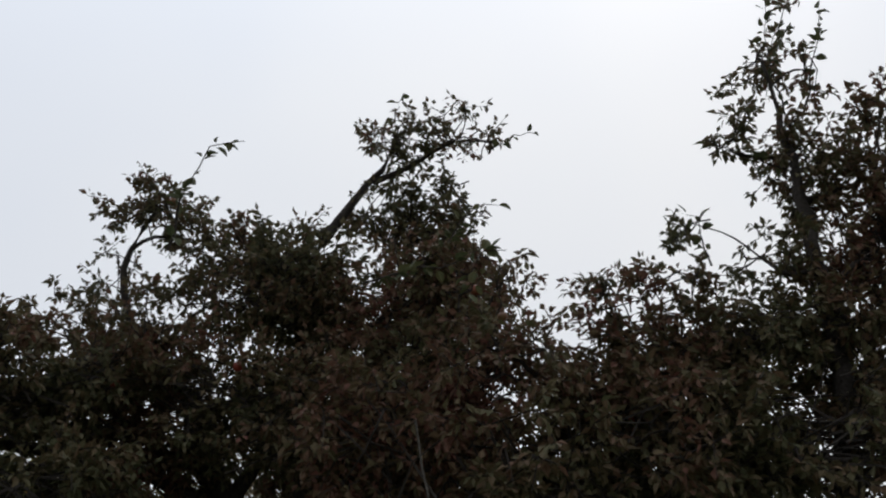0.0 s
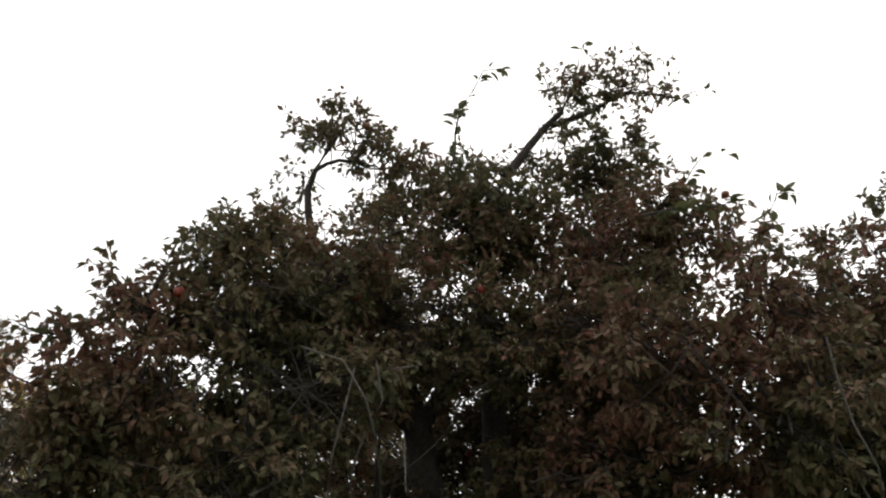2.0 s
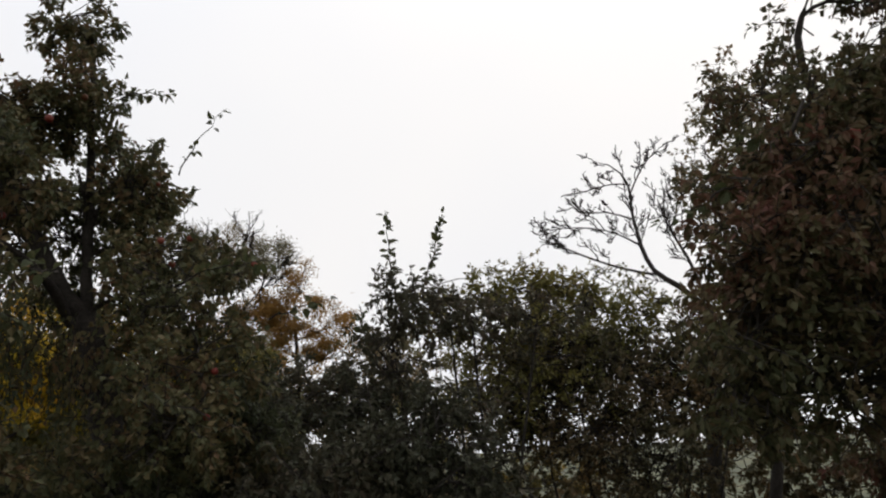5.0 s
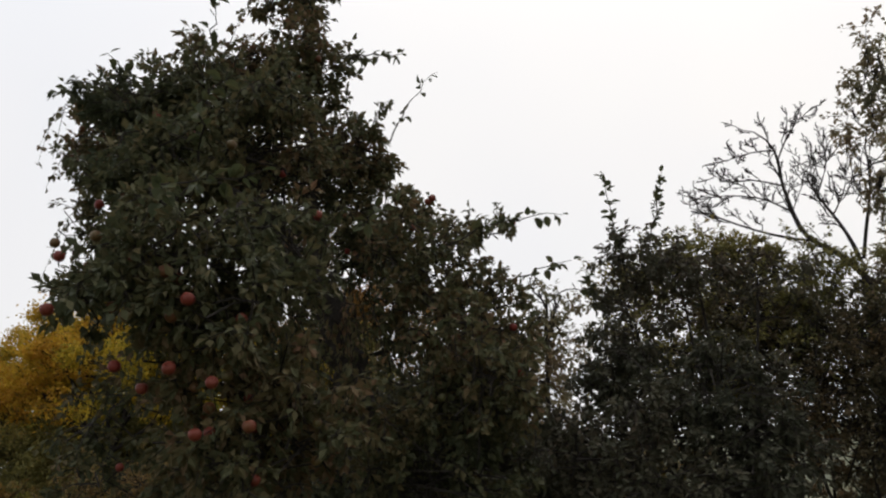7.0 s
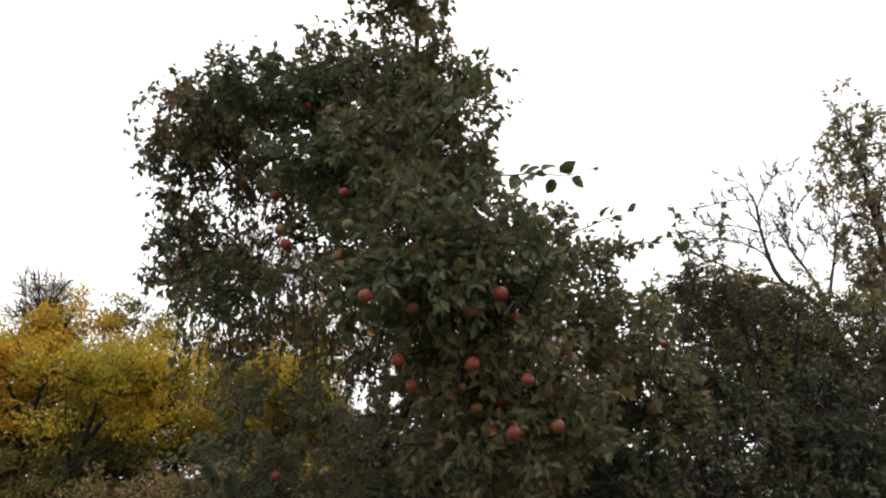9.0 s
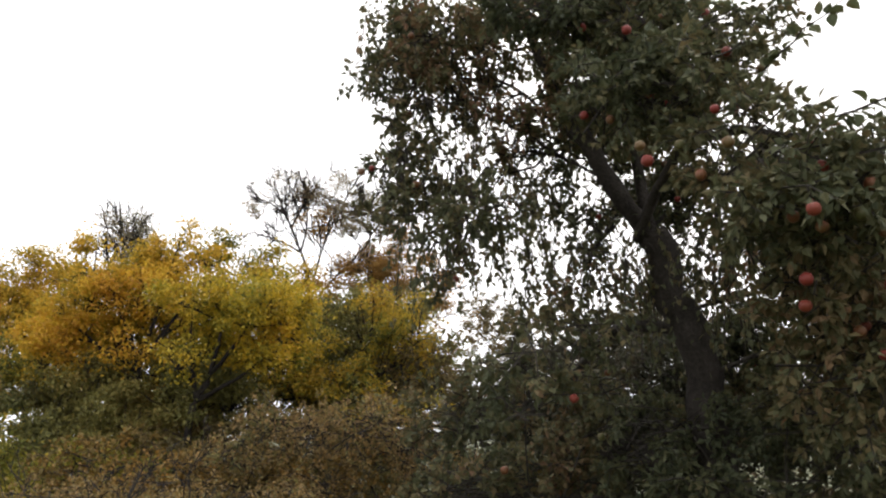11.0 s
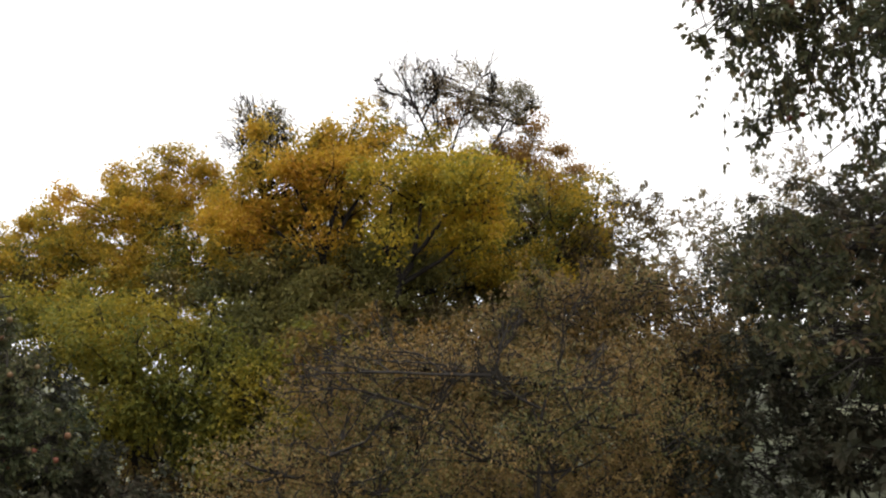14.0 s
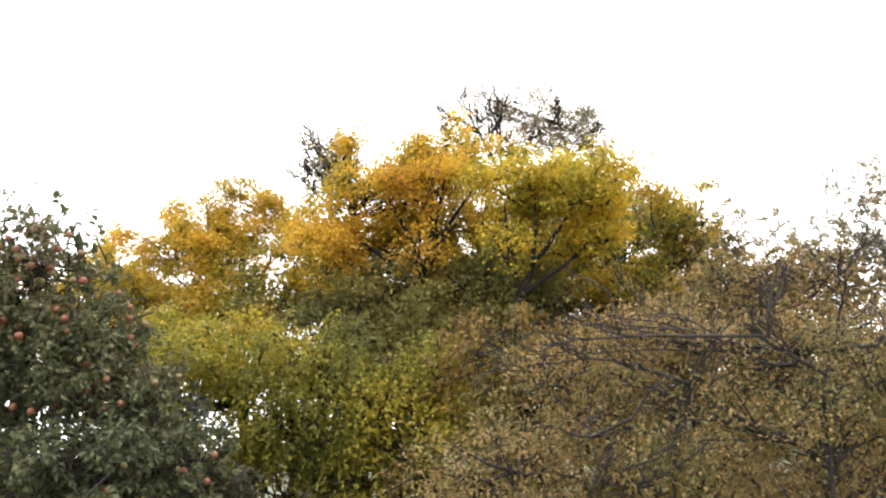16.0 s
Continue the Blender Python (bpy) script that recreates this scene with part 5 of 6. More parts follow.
BIRCH_B_TRUNK = [(-10.7, 16.6, -1.1), (-10.75, 16.6, 3.4), (-10.9, 16.55, 4.6), (-11.2, 16.5, 5.35), (-11.38, 16.5, 5.83), (-11.58, 16.5, 6.4)]
BIRCH_B_LIMBS = [[(-11.03, 16.5, 4.88), (-10.89, 16.6, 5.49), (-10.94, 16.7, 6.35)], [(-11.3, 16.5, 5.65), (-11.64, 16.4, 5.92), (-11.9, 16.35, 6.0)], [(-11.22, 16.5, 5.41), (-10.94, 16.4, 5.89), (-10.62, 16.35, 6.31)], [(-10.8, 16.6, 4.3), (-10.48, 16.6, 5.38), (-10.2, 16.65, 5.8), (-9.96, 16.7, 6.52)], [(-10.41, 16.6, 5.49), (-9.94, 16.5, 5.71), (-9.74, 16.45, 5.97)], [(-10.78, 16.6, 3.9), (-10.1, 16.7, 4.67), (-9.6, 16.75, 5.16), (-9.25, 16.8, 5.69)], [(-9.72, 16.75, 5.07), (-9.5, 16.6, 5.46), (-9.1, 16.55, 5.6)], [(-11.05, 16.5, 4.9), (-11.5, 16.6, 5.2), (-12.0, 16.6, 5.35)]]
BIRCH_B = [
    (-11.5, 16.5, 6.2, 0.34, 0.3, 0.34, 0.34),
    (-11.1, 16.5, 6.0, 0.35, 0.3, 0.35, 0.3),
    (-11.85, 16.4, 5.85, 0.26, 0.3, 0.24, 0.34),
    (-10.1, 16.6, 6.25, 0.39, 0.3, 0.32, 0.5),
    (-9.5, 16.6, 5.9, 0.36, 0.3, 0.36, 0.5),
    (-10.3, 16.6, 5.6, 0.38, 0.3, 0.36, 0.32),
    (-9.15, 16.6, 5.45, 0.3, 0.3, 0.36, 0.45),
    (-10.0, 16.5, 5.4, 0.32, 0.3, 0.36, 0.34),
]
NEAR_THICKET = [
    (-11.97, 6.9, 0.77, 0.4, 0.36, 0.2, 0.6),
    (-12.37, 7.0, 0.72, 0.33, 0.3, 0.17, 0.6),
    (-11.52, 7.2, 0.85, 0.4, 0.36, 0.2, 0.6),
    (-11.14, 7.0, 0.67, 0.42, 0.38, 0.24, 0.6),
    (-10.69, 7.2, 0.75, 0.4, 0.36, 0.24, 0.6),
    (-10.55, 6.8, 0.44, 0.32, 0.29, 0.23, 0.6),
    (-12.28, 6.8, 0.47, 0.42, 0.38, 0.23, 0.7),
    (-11.76, 7.0, 0.41, 0.42, 0.38, 0.23, 0.6),
    (-11.29, 6.8, 0.29, 0.42, 0.38, 0.23, 0.6),
    (-10.85, 7.0, 0.14, 0.4, 0.36, 0.23, 0.6),
    (-12.71, 7.1, 0.23, 0.42, 0.38, 0.22, 0.7),
    (-12.14, 6.9, 0.1, 0.45, 0.41, 0.22, 0.7),
    (-11.57, 7.1, 0.0, 0.45, 0.41, 0.22, 0.7),
    (-10.2, 7.3, 0.6, 0.4, 0.36, 0.3, 0.6),
    (-10.0, 7.2, 0.2, 0.45, 0.41, 0.3, 0.7),
    (-11.2, 7.1, -0.2, 0.5, 0.45, 0.25, 0.7),
    (-10.5, 7.2, -0.1, 0.5, 0.45, 0.25, 0.7),
    (-12.8, 7.1, -0.15, 0.5, 0.45, 0.22, 0.7),
]
NEAR_THICKET_LIMBS = [[(-11.08, 6.75, -0.9), (-11.0, 6.75, 0.1), (-10.95, 6.7, 0.5), (-10.84, 6.7, 0.65), (-10.78, 6.7, 0.85)], [(-10.95, 6.7, 0.47), (-11.06, 6.65, 0.52), (-11.2, 6.65, 0.63), (-11.36, 6.65, 0.75)], [(-11.26, 6.65, 0.7), (-11.19, 6.7, 0.92), (-11.11, 6.7, 1.08)], [(-11.27, 6.65, 0.71), (-11.6, 6.6, 0.74), (-11.98, 6.6, 0.78), (-12.33, 6.6, 0.79)], [(-11.7, 6.8, 0.5), (-12.03, 6.7, 0.63), (-12.22, 6.7, 0.7), (-12.48, 6.65, 0.68)], [(-10.88, 6.7, 0.6), (-10.72, 6.6, 0.6), (-10.5, 6.55, 0.58)], [(-12.5, 6.8, -0.9), (-12.4, 6.7, -0.05), (-12.28, 6.6, 0.06), (-12.15, 6.55, 0.12)], [(-11.9, 6.9, -0.9), (-11.85, 6.9, 0.1), (-11.7, 6.85, 0.5), (-11.5, 6.8, 0.7)]]
THICKET_TOP = [
    (-10.52, 8.8, 1.38, 0.3, 0.27, 0.22, 0.7),
    (-10.1, 9.0, 1.33, 0.4, 0.36, 0.24, 0.7),
    (-9.57, 8.8, 1.32, 0.4, 0.36, 0.25, 0.7),
    (-10.84, 8.9, 1.18, 0.35, 0.32, 0.22, 0.7),
]
LEFT_APPLE = [
    (-15.93, 8.4, 1.96, 0.42, 0.51, 0.26, 0.75),
    (-16.17, 8.4, 1.68, 0.44, 0.51, 0.38, 0.8),
    (-15.59, 8.4, 1.45, 0.5, 0.51, 0.37, 0.85),
    (-15.94, 8.22, 1.09, 0.64, 0.51, 0.36, 0.9),
    (-15.32, 8.4, 0.89, 0.45, 0.51, 0.41, 0.85),
    (-15.61, 8.05, 0.48, 0.86, 0.64, 0.44, 0.95),
    (-16.58, 8.4, 1.55, 0.54, 0.61, 0.68, 0.8),
    (-15.05, 8.56, 0.32, 0.5, 0.51, 0.36, 0.8),
    (-16.09, 8.4, 2.1, 0.32, 0.51, 0.24, 0.45),
    (-15.9, 8.3, 0.0, 0.8, 0.6, 0.4, 0.9),
]
LEFT_APPLE_TRUNK = [(-16.22, 8.73, -0.67), (-16.31, 8.73, 0.53), (-16.16, 8.56, 1.18), (-16.04, 8.56, 1.78)]
LEFT_APPLE_SHOOT = [(-15.89, 8.4, 2.04), (-15.96, 8.4, 2.24), (-16.07, 8.4, 2.42), (-16.19, 8.4, 2.55)]
LEFT_APPLE_SHOOT_B = [(-15.63, 8.4, 1.8), (-15.67, 8.4, 2.03), (-15.71, 8.4, 2.17), (-15.71, 8.4, 2.24)]
LEFT_APPLE_SHOOT_C = [(-15.64, 8.4, 1.83), (-15.72, 8.4, 2.18), (-15.85, 8.4, 2.45), (-16.03, 8.4, 2.68)]
LEFT_APPLE_SHOOT_D = [(-15.45, 8.4, 1.87), (-15.52, 8.4, 2.12), (-15.57, 8.4, 2.29), (-15.59, 8.4, 2.41)]
LEFT_SHRUB = [
    (-15.4, 9.2, 0.7, 0.5, 0.5, 0.5, 0.7),
    (-15.2, 9.2, 0.1, 0.6, 0.5, 0.45, 0.7),
    (-14.8, 9.3, -0.3, 0.7, 0.6, 0.4, 0.8),
    (-16.78, 9.3, 1.7, 0.45, 0.45, 0.4, 0.6),
    (-16.84, 9.3, 0.95, 0.55, 0.5, 0.45, 0.8),
    (-16.3, 9.3, 1.2, 0.5, 0.45, 0.4, 0.6),
    (-16.5, 9.3, 0.2, 0.8, 0.6, 0.5, 0.8),
    (-14.95, 8.0, -0.3, 0.36, 0.4, 0.3, 0.8),
    (-15.3, 8.0, -0.25, 0.36, 0.4, 0.3, 0.8),
]
BARE_TRUNK = [(-1.7, 11.2, -0.3), (-1.55, 11.2, 1.7), (-1.44, 11.2, 2.7), (-1.44, 11.2, 3.08)]
BARE_LIMBS = [
    ([(-1.44, 11.2, 3.08), (-1.63, 11.2, 3.39), (-1.96, 11.2, 3.60), (-2.10, 11.2, 3.76), (-2.21, 11.15, 4.12), (-2.27, 11.1, 4.48), (-2.27, 11.1, 4.93), (-2.44, 11.05, 5.15), (-2.67, 11.0, 5.21)], 0.042),
    ([(-2.02, 11.2, 3.65), (-2.44, 11.1, 3.73), (-2.87, 11.0, 3.89), (-3.20, 10.95, 4.05), (-3.48, 10.9, 4.18)], 0.02),
    ([(-1.47, 11.2, 3.31), (-1.54, 11.3, 3.78), (-1.71, 11.4, 4.17), (-1.82, 11.45, 4.50), (-1.87, 11.5, 4.80)], 0.03),
    ([(-2.28, 11.1, 4.72), (-2.09, 11.0, 5.11), (-1.79, 10.95, 5.36), (-1.69, 10.9, 5.38)], 0.012),
    ([(-2.26, 11.1, 4.40), (-2.62, 11.25, 4.60), (-2.93, 11.35, 4.59), (-3.07, 11.4, 4.81)], 0.012),
    ([(-2.18, 11.15, 4.04), (-2.58, 11.0, 4.26), (-3.10, 10.9, 4.32), (-3.38, 10.85, 4.27)], 0.012),
    ([(-1.76, 11.4, 4.31), (-1.51, 11.5, 4.76), (-1.51, 11.55, 5.16), (-1.44, 11.6, 5.28)], 0.015),
    ([(-1.43, 11.2, 3.34), (-1.33, 11.1, 3.83), (-1.21, 11.0, 4.25), (-1.23, 10.95, 4.76), (-1.12, 10.9, 5.08)], 0.026),
    ([(-2.27, 11.1, 4.89), (-2.51, 11.2, 4.96), (-2.83, 11.3, 4.91), (-3.04, 11.35, 4.89)], 0.01),
    ([(-1.64, 11.35, 3.98), (-1.35, 11.5, 4.38), (-1.25, 11.6, 4.77)], 0.012),
]
SHADE_TREES = [
    (-17.88, 15.05, 1.84, 0.93, 0.78, 0.62, 0.52),
    (-18.48, 15.58, 2.69, 0.65, 0.6, 0.55, 0.39),
    (-13.73, 13.73, 1.31, 0.78, 0.65, 0.52, 0.45),
    (-14.11, 12.42, 0.68, 0.54, 0.46, 0.39, 0.33),
    (-13.95, 14.52, 2.01, 1.58, 1.16, 0.74, 0.59),
    (-11.72, 14.0, 1.8, 1.47, 1.07, 0.68, 0.59),
    (-13.29, 11.63, 0.8, 1.36, 0.93, 0.51, 0.59),
    (-11.58, 11.63, 0.64, 1.3, 0.89, 0.49, 0.59),
    (-10.22, 14.52, 1.84, 1.0, 0.85, 0.7, 0.45),
    (-14.67, 12.55, 1.46, 1.23, 0.97, 0.7, 0.59),
    (-12.69, 13.21, 2.02, 1.33, 0.97, 0.62, 0.59),
]
LIME_FILL = [
    (-16.1, 15.05, 2.01, 1.21, 0.93, 0.65, 0.51),
    (-17.42, 16.37, 2.77, 0.63, 0.73, 0.84, 0.51),
    (-14.63, 15.31, 2.26, 1.8, 1.2, 1.01, 0.58),
    (-15.4, 15.31, 2.8, 0.85, 0.66, 0.47, 0.38),
    (-16.1, 13.21, 1.14, 0.8, 0.64, 0.48, 0.51),
    (-11.06, 13.73, 2.28, 0.5, 0.42, 0.33, 0.32),
    (-13.91, 11.63, 1.18, 0.4, 0.4, 0.27, 0.32),
]
WOOD_CANOPY_LOW = [
    (-17.43, 14.52, 1.99, 0.67, 0.58, 0.48, 0.55),
    (-16.0, 14.26, 1.88, 0.91, 0.69, 0.46, 0.55),
    (-14.79, 14.52, 2.47, 0.73, 0.6, 0.46, 0.5),
    (-18.08, 15.31, 2.44, 0.85, 0.8, 0.74, 0.6),
    (-17.42, 14.79, 1.33, 0.7, 0.7, 0.7, 0.6),
    (-11.89, 14.0, 2.75, 0.7, 0.61, 0.52, 0.5),
    (-12.66, 12.68, 1.39, 0.38, 0.4, 0.38, 0.35),
    (-10.51, 13.73, 2.1, 0.6, 0.52, 0.43, 0.4),
    (-13.21, 11.36, 0.8, 0.61, 0.44, 0.27, 0.35),
    (-14.16, 14.52, 2.58, 0.96, 0.69, 0.43, 0.4),
    (-11.17, 14.52, 2.85, 1.01, 0.71, 0.4, 0.4),
    (-14.84, 14.0, 2.57, 0.79, 0.64, 0.49, 0.4),
]
GOLD_FILL = [
    (-15.0, 14.4, 2.7, 0.9, 0.7, 0.55, 0.8),
    (-16.3, 14.6, 2.5, 0.9, 0.7, 0.55, 0.8),
    (-14.2, 14.2, 3.3, 0.7, 0.6, 0.5, 0.7),
    (-13.6, 14.0, 2.4, 0.9, 0.7, 0.5, 0.8),
    (-12.3, 13.6, 2.6, 0.8, 0.7, 0.5, 0.7),
    (-11.3, 13.4, 2.3, 0.8, 0.7, 0.5, 0.7),
    (-10.6, 13.2, 2.9, 0.6, 0.6, 0.45, 0.6),
    (-17.4, 15.0, 3.2, 0.7, 0.6, 0.5, 0.7),
    (-12.9, 13.8, 3.4, 0.7, 0.6, 0.45, 0.7),
    (-11.9, 13.5, 3.3, 0.6, 0.6, 0.4, 0.7),
    (-12.2, 13.3, 2.9, 0.6, 0.5, 0.5, 0.7),
    (-11.9, 12.9, 2.3, 0.6, 0.5, 0.5, 0.7),
    (-9.64, 13.0, 3.0, 0.55, 0.5, 0.42, 0.7),
    (-9.21, 13.0, 2.5, 0.55, 0.5, 0.4, 0.7),
    (-8.85, 13.0, 2.95, 0.46, 0.45, 0.38, 0.6),
    (-9.91, 13.0, 2.0, 0.6, 0.5, 0.4, 0.8),
    (-9.2, 12.2, 1.5, 0.6, 0.5, 0.4, 0.7),
    (-11.66, 13.6, 4.07, 0.54, 0.43, 0.43, 0.8),
    (-10.93, 13.6, 3.81, 0.5, 0.4, 0.38, 0.8),
    (-12.29, 13.6, 4.28, 0.45, 0.36, 0.38, 0.8),
]
THICKET_LOW = [
    (-13.66, 10.57, -0.59, 1.17, 0.81, 0.45, 0.56),
    (-12.21, 10.05, -0.79, 1.09, 0.73, 0.36, 0.56),
    (-10.85, 9.78, -0.73, 1.07, 0.74, 0.42, 0.49),
    (-9.68, 9.52, -0.72, 0.95, 0.68, 0.42, 0.56),
    (-14.91, 10.31, -0.46, 1.04, 0.75, 0.45, 0.56),
    (-9.96, 8.99, -0.49, 0.96, 0.64, 0.32, 0.49),
    (-11.3, 9.26, -0.41, 0.93, 0.62, 0.31, 0.49),
    (-12.68, 9.78, -0.3, 0.96, 0.64, 0.32, 0.49),
    (-10.75, 10.57, -0.76, 1.33, 0.86, 0.4, 0.49),
]
# ---- end of plan

# ---- the ground, one sheet to the horizon
steps = np.concatenate([-np.geomspace(2500, 32, 26), np.linspace(-30, 30, 91), np.geomspace(32, 2500, 26)])
gx, gy = np.meshgrid(steps, steps, indexing="ij")
gz = ground_height(gx, gy)
side = len(steps)
corner = (np.arange(side - 1)[:, None] * side + np.arange(side - 1)[None]).ravel()
ground = new("ground", mesh_of("ground", np.stack([gx, gy, gz], -1).reshape(-1, 3), np.stack([corner, corner + side, corner + side + 1, corner + 1], 1), MEADOW, True))
tagged(ground, "rough autumn meadow of grass and bare soil", "ground", kind="structure")


def foot(*lists):
    """Where a plant of these crowns stands: under their middle."""
    every = [q for some in lists for q in some]
    return (sum(q[0] * q[3] for q in every) / sum(q[3] for q in every), sum(q[1] * q[3] for q in every) / sum(q[3] for q in every))


def shrub(name, label, category, seed, leaf, lobes, bark=None, stems=5, **more):
    """A many-stemmed shrub or thicket."""
    p = Plant(name, label, category, foot(lobes), seed, bark or BARK, leaf, **more)
    for q in sorted(lobes, key=lambda q: q[2])[:stems]:
        near = p.base + np.array([(q[0] - p.base[0]) * 0.5, (q[1] - p.base[1]) * 0.5, 0])
        near[2] = float(ground_height(near[0], near[1])) - 0.15
        p.bough([near, (near * 0.6 + np.array(q[:3]) * 0.4) + p.rng.normal(0, 0.12, 3), q[:3]], 0.022, 0.008, "stem", sides=6)
    p.crown(lobes)
    return p


# ---- orchard trees along the way
p = Plant("apple_tree", "tall dark apple tree with thin upright shoots", "tree", EDGE_TRUNK[0][:2], 11, BARK, RUSSET_APPLE_LEAF, group="orchard apple trees")
p.bough(EDGE_TRUNK, 0.11, 0.02, "trunk", True)
p.crown(EDGE_TREE)
p.crown(EDGE_TREE_TOP)
for line, n in ((EDGE_SHOOT_A, 34), (EDGE_SHOOT_B, 24), (EDGE_SHOOT_C, 16), (EDGE_SHOOT_D, 14)):
    p.shoot(line, n)
p.done()

shrub("apple_tree", "low spreading apple tree behind the hedge row", "tree", 17, RUSSET_APPLE_LEAF, ROW_LOW).done()
shrub("apple_tree", "low russet apple scrub between the old trees", "tree", 18, RUSSET_APPLE_LEAF, ORCHARD_FILL).done()
p = shrub("apple_tree", "low dark apple tree filling the hedge row", "tree", 12, RUSSET_APPLE_LEAF, HEDGE_TREE)
p.shoot(HEDGE_SHOOT, 14)
p.stems([HEDGE_BOUGH])
p.done(6, HEDGE_TREE)

p = Plant("shrub", "pale bare stems of a leafless shrub", "shrub", BARE_STEMS[0][-1][:2], 19, PALE_BARK, RUSSET_APPLE_LEAF)
p.stems(BARE_STEMS[:4], 0.004)
p.stems(BARE_STEMS[4:], 0.0028)
p.done()

p = Plant("apple_tree", "old apple tree with one long leaning bough", "tree", LEAN_TRUNK[0][:2], 13, BARK, RUSSET_APPLE_LEAF, group="orchard apple trees")
p.bough(LEAN_TRUNK, 0.13, 0.06, "trunk", True)
p.bough(LEAN_BOUGH, 0.055, 0.012)
p.bough(LEAN_BOUGH_B, 0.025, 0.008)
p.crown(LEAN_TREE)
for line, n in ((LEAN_SHOOT, 30), (LEAN_SHOOT_D, 24), (LEAN_SHOOT_E, 20), (LEAN_SHOOT_B, 12), (LEAN_SHOOT_C, 10)):
    p.shoot(line, n)
p.done(5, LEAN_TREE)

p = Plant("apple_tree", "spreading old apple tree with a forked dark trunk", "tree", STUB_TRUNK[0][:2], 14, BARK, RUSSET_APPLE_LEAF, group="orchard apple trees")
p.bough(STUB_TRUNK, 0.17, 0.08, "trunk", True)
for line, r in ((STUB_BOUGH, 0.075), (STUB_BOUGH_B, 0.045), (STUB_BOUGH_C, 0.06)):
    p.bough(line, r, 0.016)
p.crown(STUB_TREE)
p.crown(STUB_TREE_REAR)
for line, n in ((STUB_SHOOT_A, 18), (STUB_SHOOT_B, 10), (STUB_SHOOT_C, 12), (STUB_SHOOT_D, 8)):
    p.shoot(line, n)
p.done(14, STUB_TREE + STUB_TREE_REAR)

p = Plant("apple_tree", "large apple tree hung with ripe red apples", "tree", APPLE_TRUNK[0][:2], 15, BARK, APPLE_LEAF, length=0.066, width=0.042, lai=3.3, clump=0.17, limb=0.02, group="orchard apple trees")
p.bough(APPLE_TRUNK, 0.165, 0.115, "trunk", True)
for line, r in ((APPLE_BOUGH, 0.085), (APPLE_BOUGH_B, 0.055), (APPLE_BOUGH_C, 0.02), (APPLE_BOUGH_D, 0.045), (APPLE_BOUGH_E, 0.055), (APPLE_BOUGH_G, 0.016), (APPLE_BOUGH_H, 0.014)):
    p.bough(line, r, r * 0.3)
for lobes in (APPLE_TREE, APPLE_TREE_FRONT, APPLE_TREE_LOW, APPLE_TREE_CROWN, APPLE_TREE_UPPER):
    p.crown(lobes)
p.ramify([resampled(q, 8) for q in (APPLE_BOUGH, APPLE_BOUGH_B, APPLE_BOUGH_E, APPLE_BOUGH_G, APPLE_BOUGH_H)], 2, (7, 4), 0.42, 0.016, 0.5, rise=0.1, spread=0.8)
p.weep(APPLE_WEEP)
p.weep(APPLE_WEEP_LOW)
for line, n in ((APPLE_SHOOT_A, 16), (APPLE_SHOOT_B, 22), (APPLE_SHOOT_C, 34), (APPLE_SHOOT_D, 18), (APPLE_SHOOT_E, 18), (APPLE_SHOOT_F, 40), (APPLE_SHOOT_G, 26), (APPLE_SHOOT_H, 10), (APPLE_SHOOT_I, 14)):
    p.shoot(line, n)
p.hang(APPLE_SPOTS)
p.done(70, APPLE_TREE + APPLE_TREE_FRONT + APPLE_TREE_LOW + APPLE_TREE_UPPER, 0.74)

p = Plant("apple_tree", "low green apple tree with many small red apples", "tree", LEFT_APPLE_TRUNK[0][:2], 16, BARK, DEEP_LEAF, length=0.058, width=0.036, lai=3.1, clump=0.17, group="orchard apple trees")
p.bough(LEFT_APPLE_TRUNK, 0.09, 0.03, "trunk", True)
p.crown(LEFT_APPLE)
for line in (LEFT_APPLE_SHOOT, LEFT_APPLE_SHOOT_B, LEFT_APPLE_SHOOT_C, LEFT_APPLE_SHOOT_D):
    p.shoot(line, 24)
p.done(130, LEFT_APPLE, 0.68, PALE_APPLE)

# ---- shrubs between the trees
p = shrub("shrub", "dark shrub with two tall upright leafy shoots", "shrub", 21, DARK_LEAF, SHOOT_BUSH)
for line, n in ((SHOOT_A, 46), (SHOOT_B, 46), (SHOOT_C, 24)):
    p.shoot(line, n, spread=0.7)
p.done()
shrub("shrub", "broad dense dark green shrub", "shrub", 22, DARK_LEAF, DARK_BUSH).done()
shrub("shrub", "brownish olive thicket in thin leaf", "shrub", 23, DULL_LEAF, BROWN_BUSH, length=0.052, width=0.034, lai=2.5, clump=0.22).done()
shrub("tree", "olive green small tree with thin top", "tree", 24, OLIVE_LEAF, OLIVE_TREE, length=0.055, width=0.036, lai=2.7, clump=0.22).done()
shrub("tree", "dark green dense tree below the apple tree", "tree", 25, DARK_LEAF, DARK_TREE, length=0.075, width=0.045).done()
p = Plant("shrub", "wide thicket with sparse brown autumn leaves", "shrub", NEAR_THICKET_LIMBS[0][0][:2], 26, BARK, BROWN_LEAF, length=0.031, width=0.019, limb=0.012, lai=1.45)
for k, line in enumerate(NEAR_THICKET_LIMBS):
    p.bough(line, 0.02 if k == 0 else 0.012, 0.005, "limb", sides=7)
p.ramify([resampled(q, 8) for q in NEAR_THICKET_LIMBS], 3, (7, 5, 3), 0.5, 0.006, 0.6)
p.vase(NEAR_THICKET, 0.07, 12, 0.35)
p.done()
shrub("shrub", "sparse brown thicket foot with fallen leaf colours", "shrub", 59, BROWN_LEAF, THICKET_LOW, length=0.055, width=0.035, lai=3.0).done()
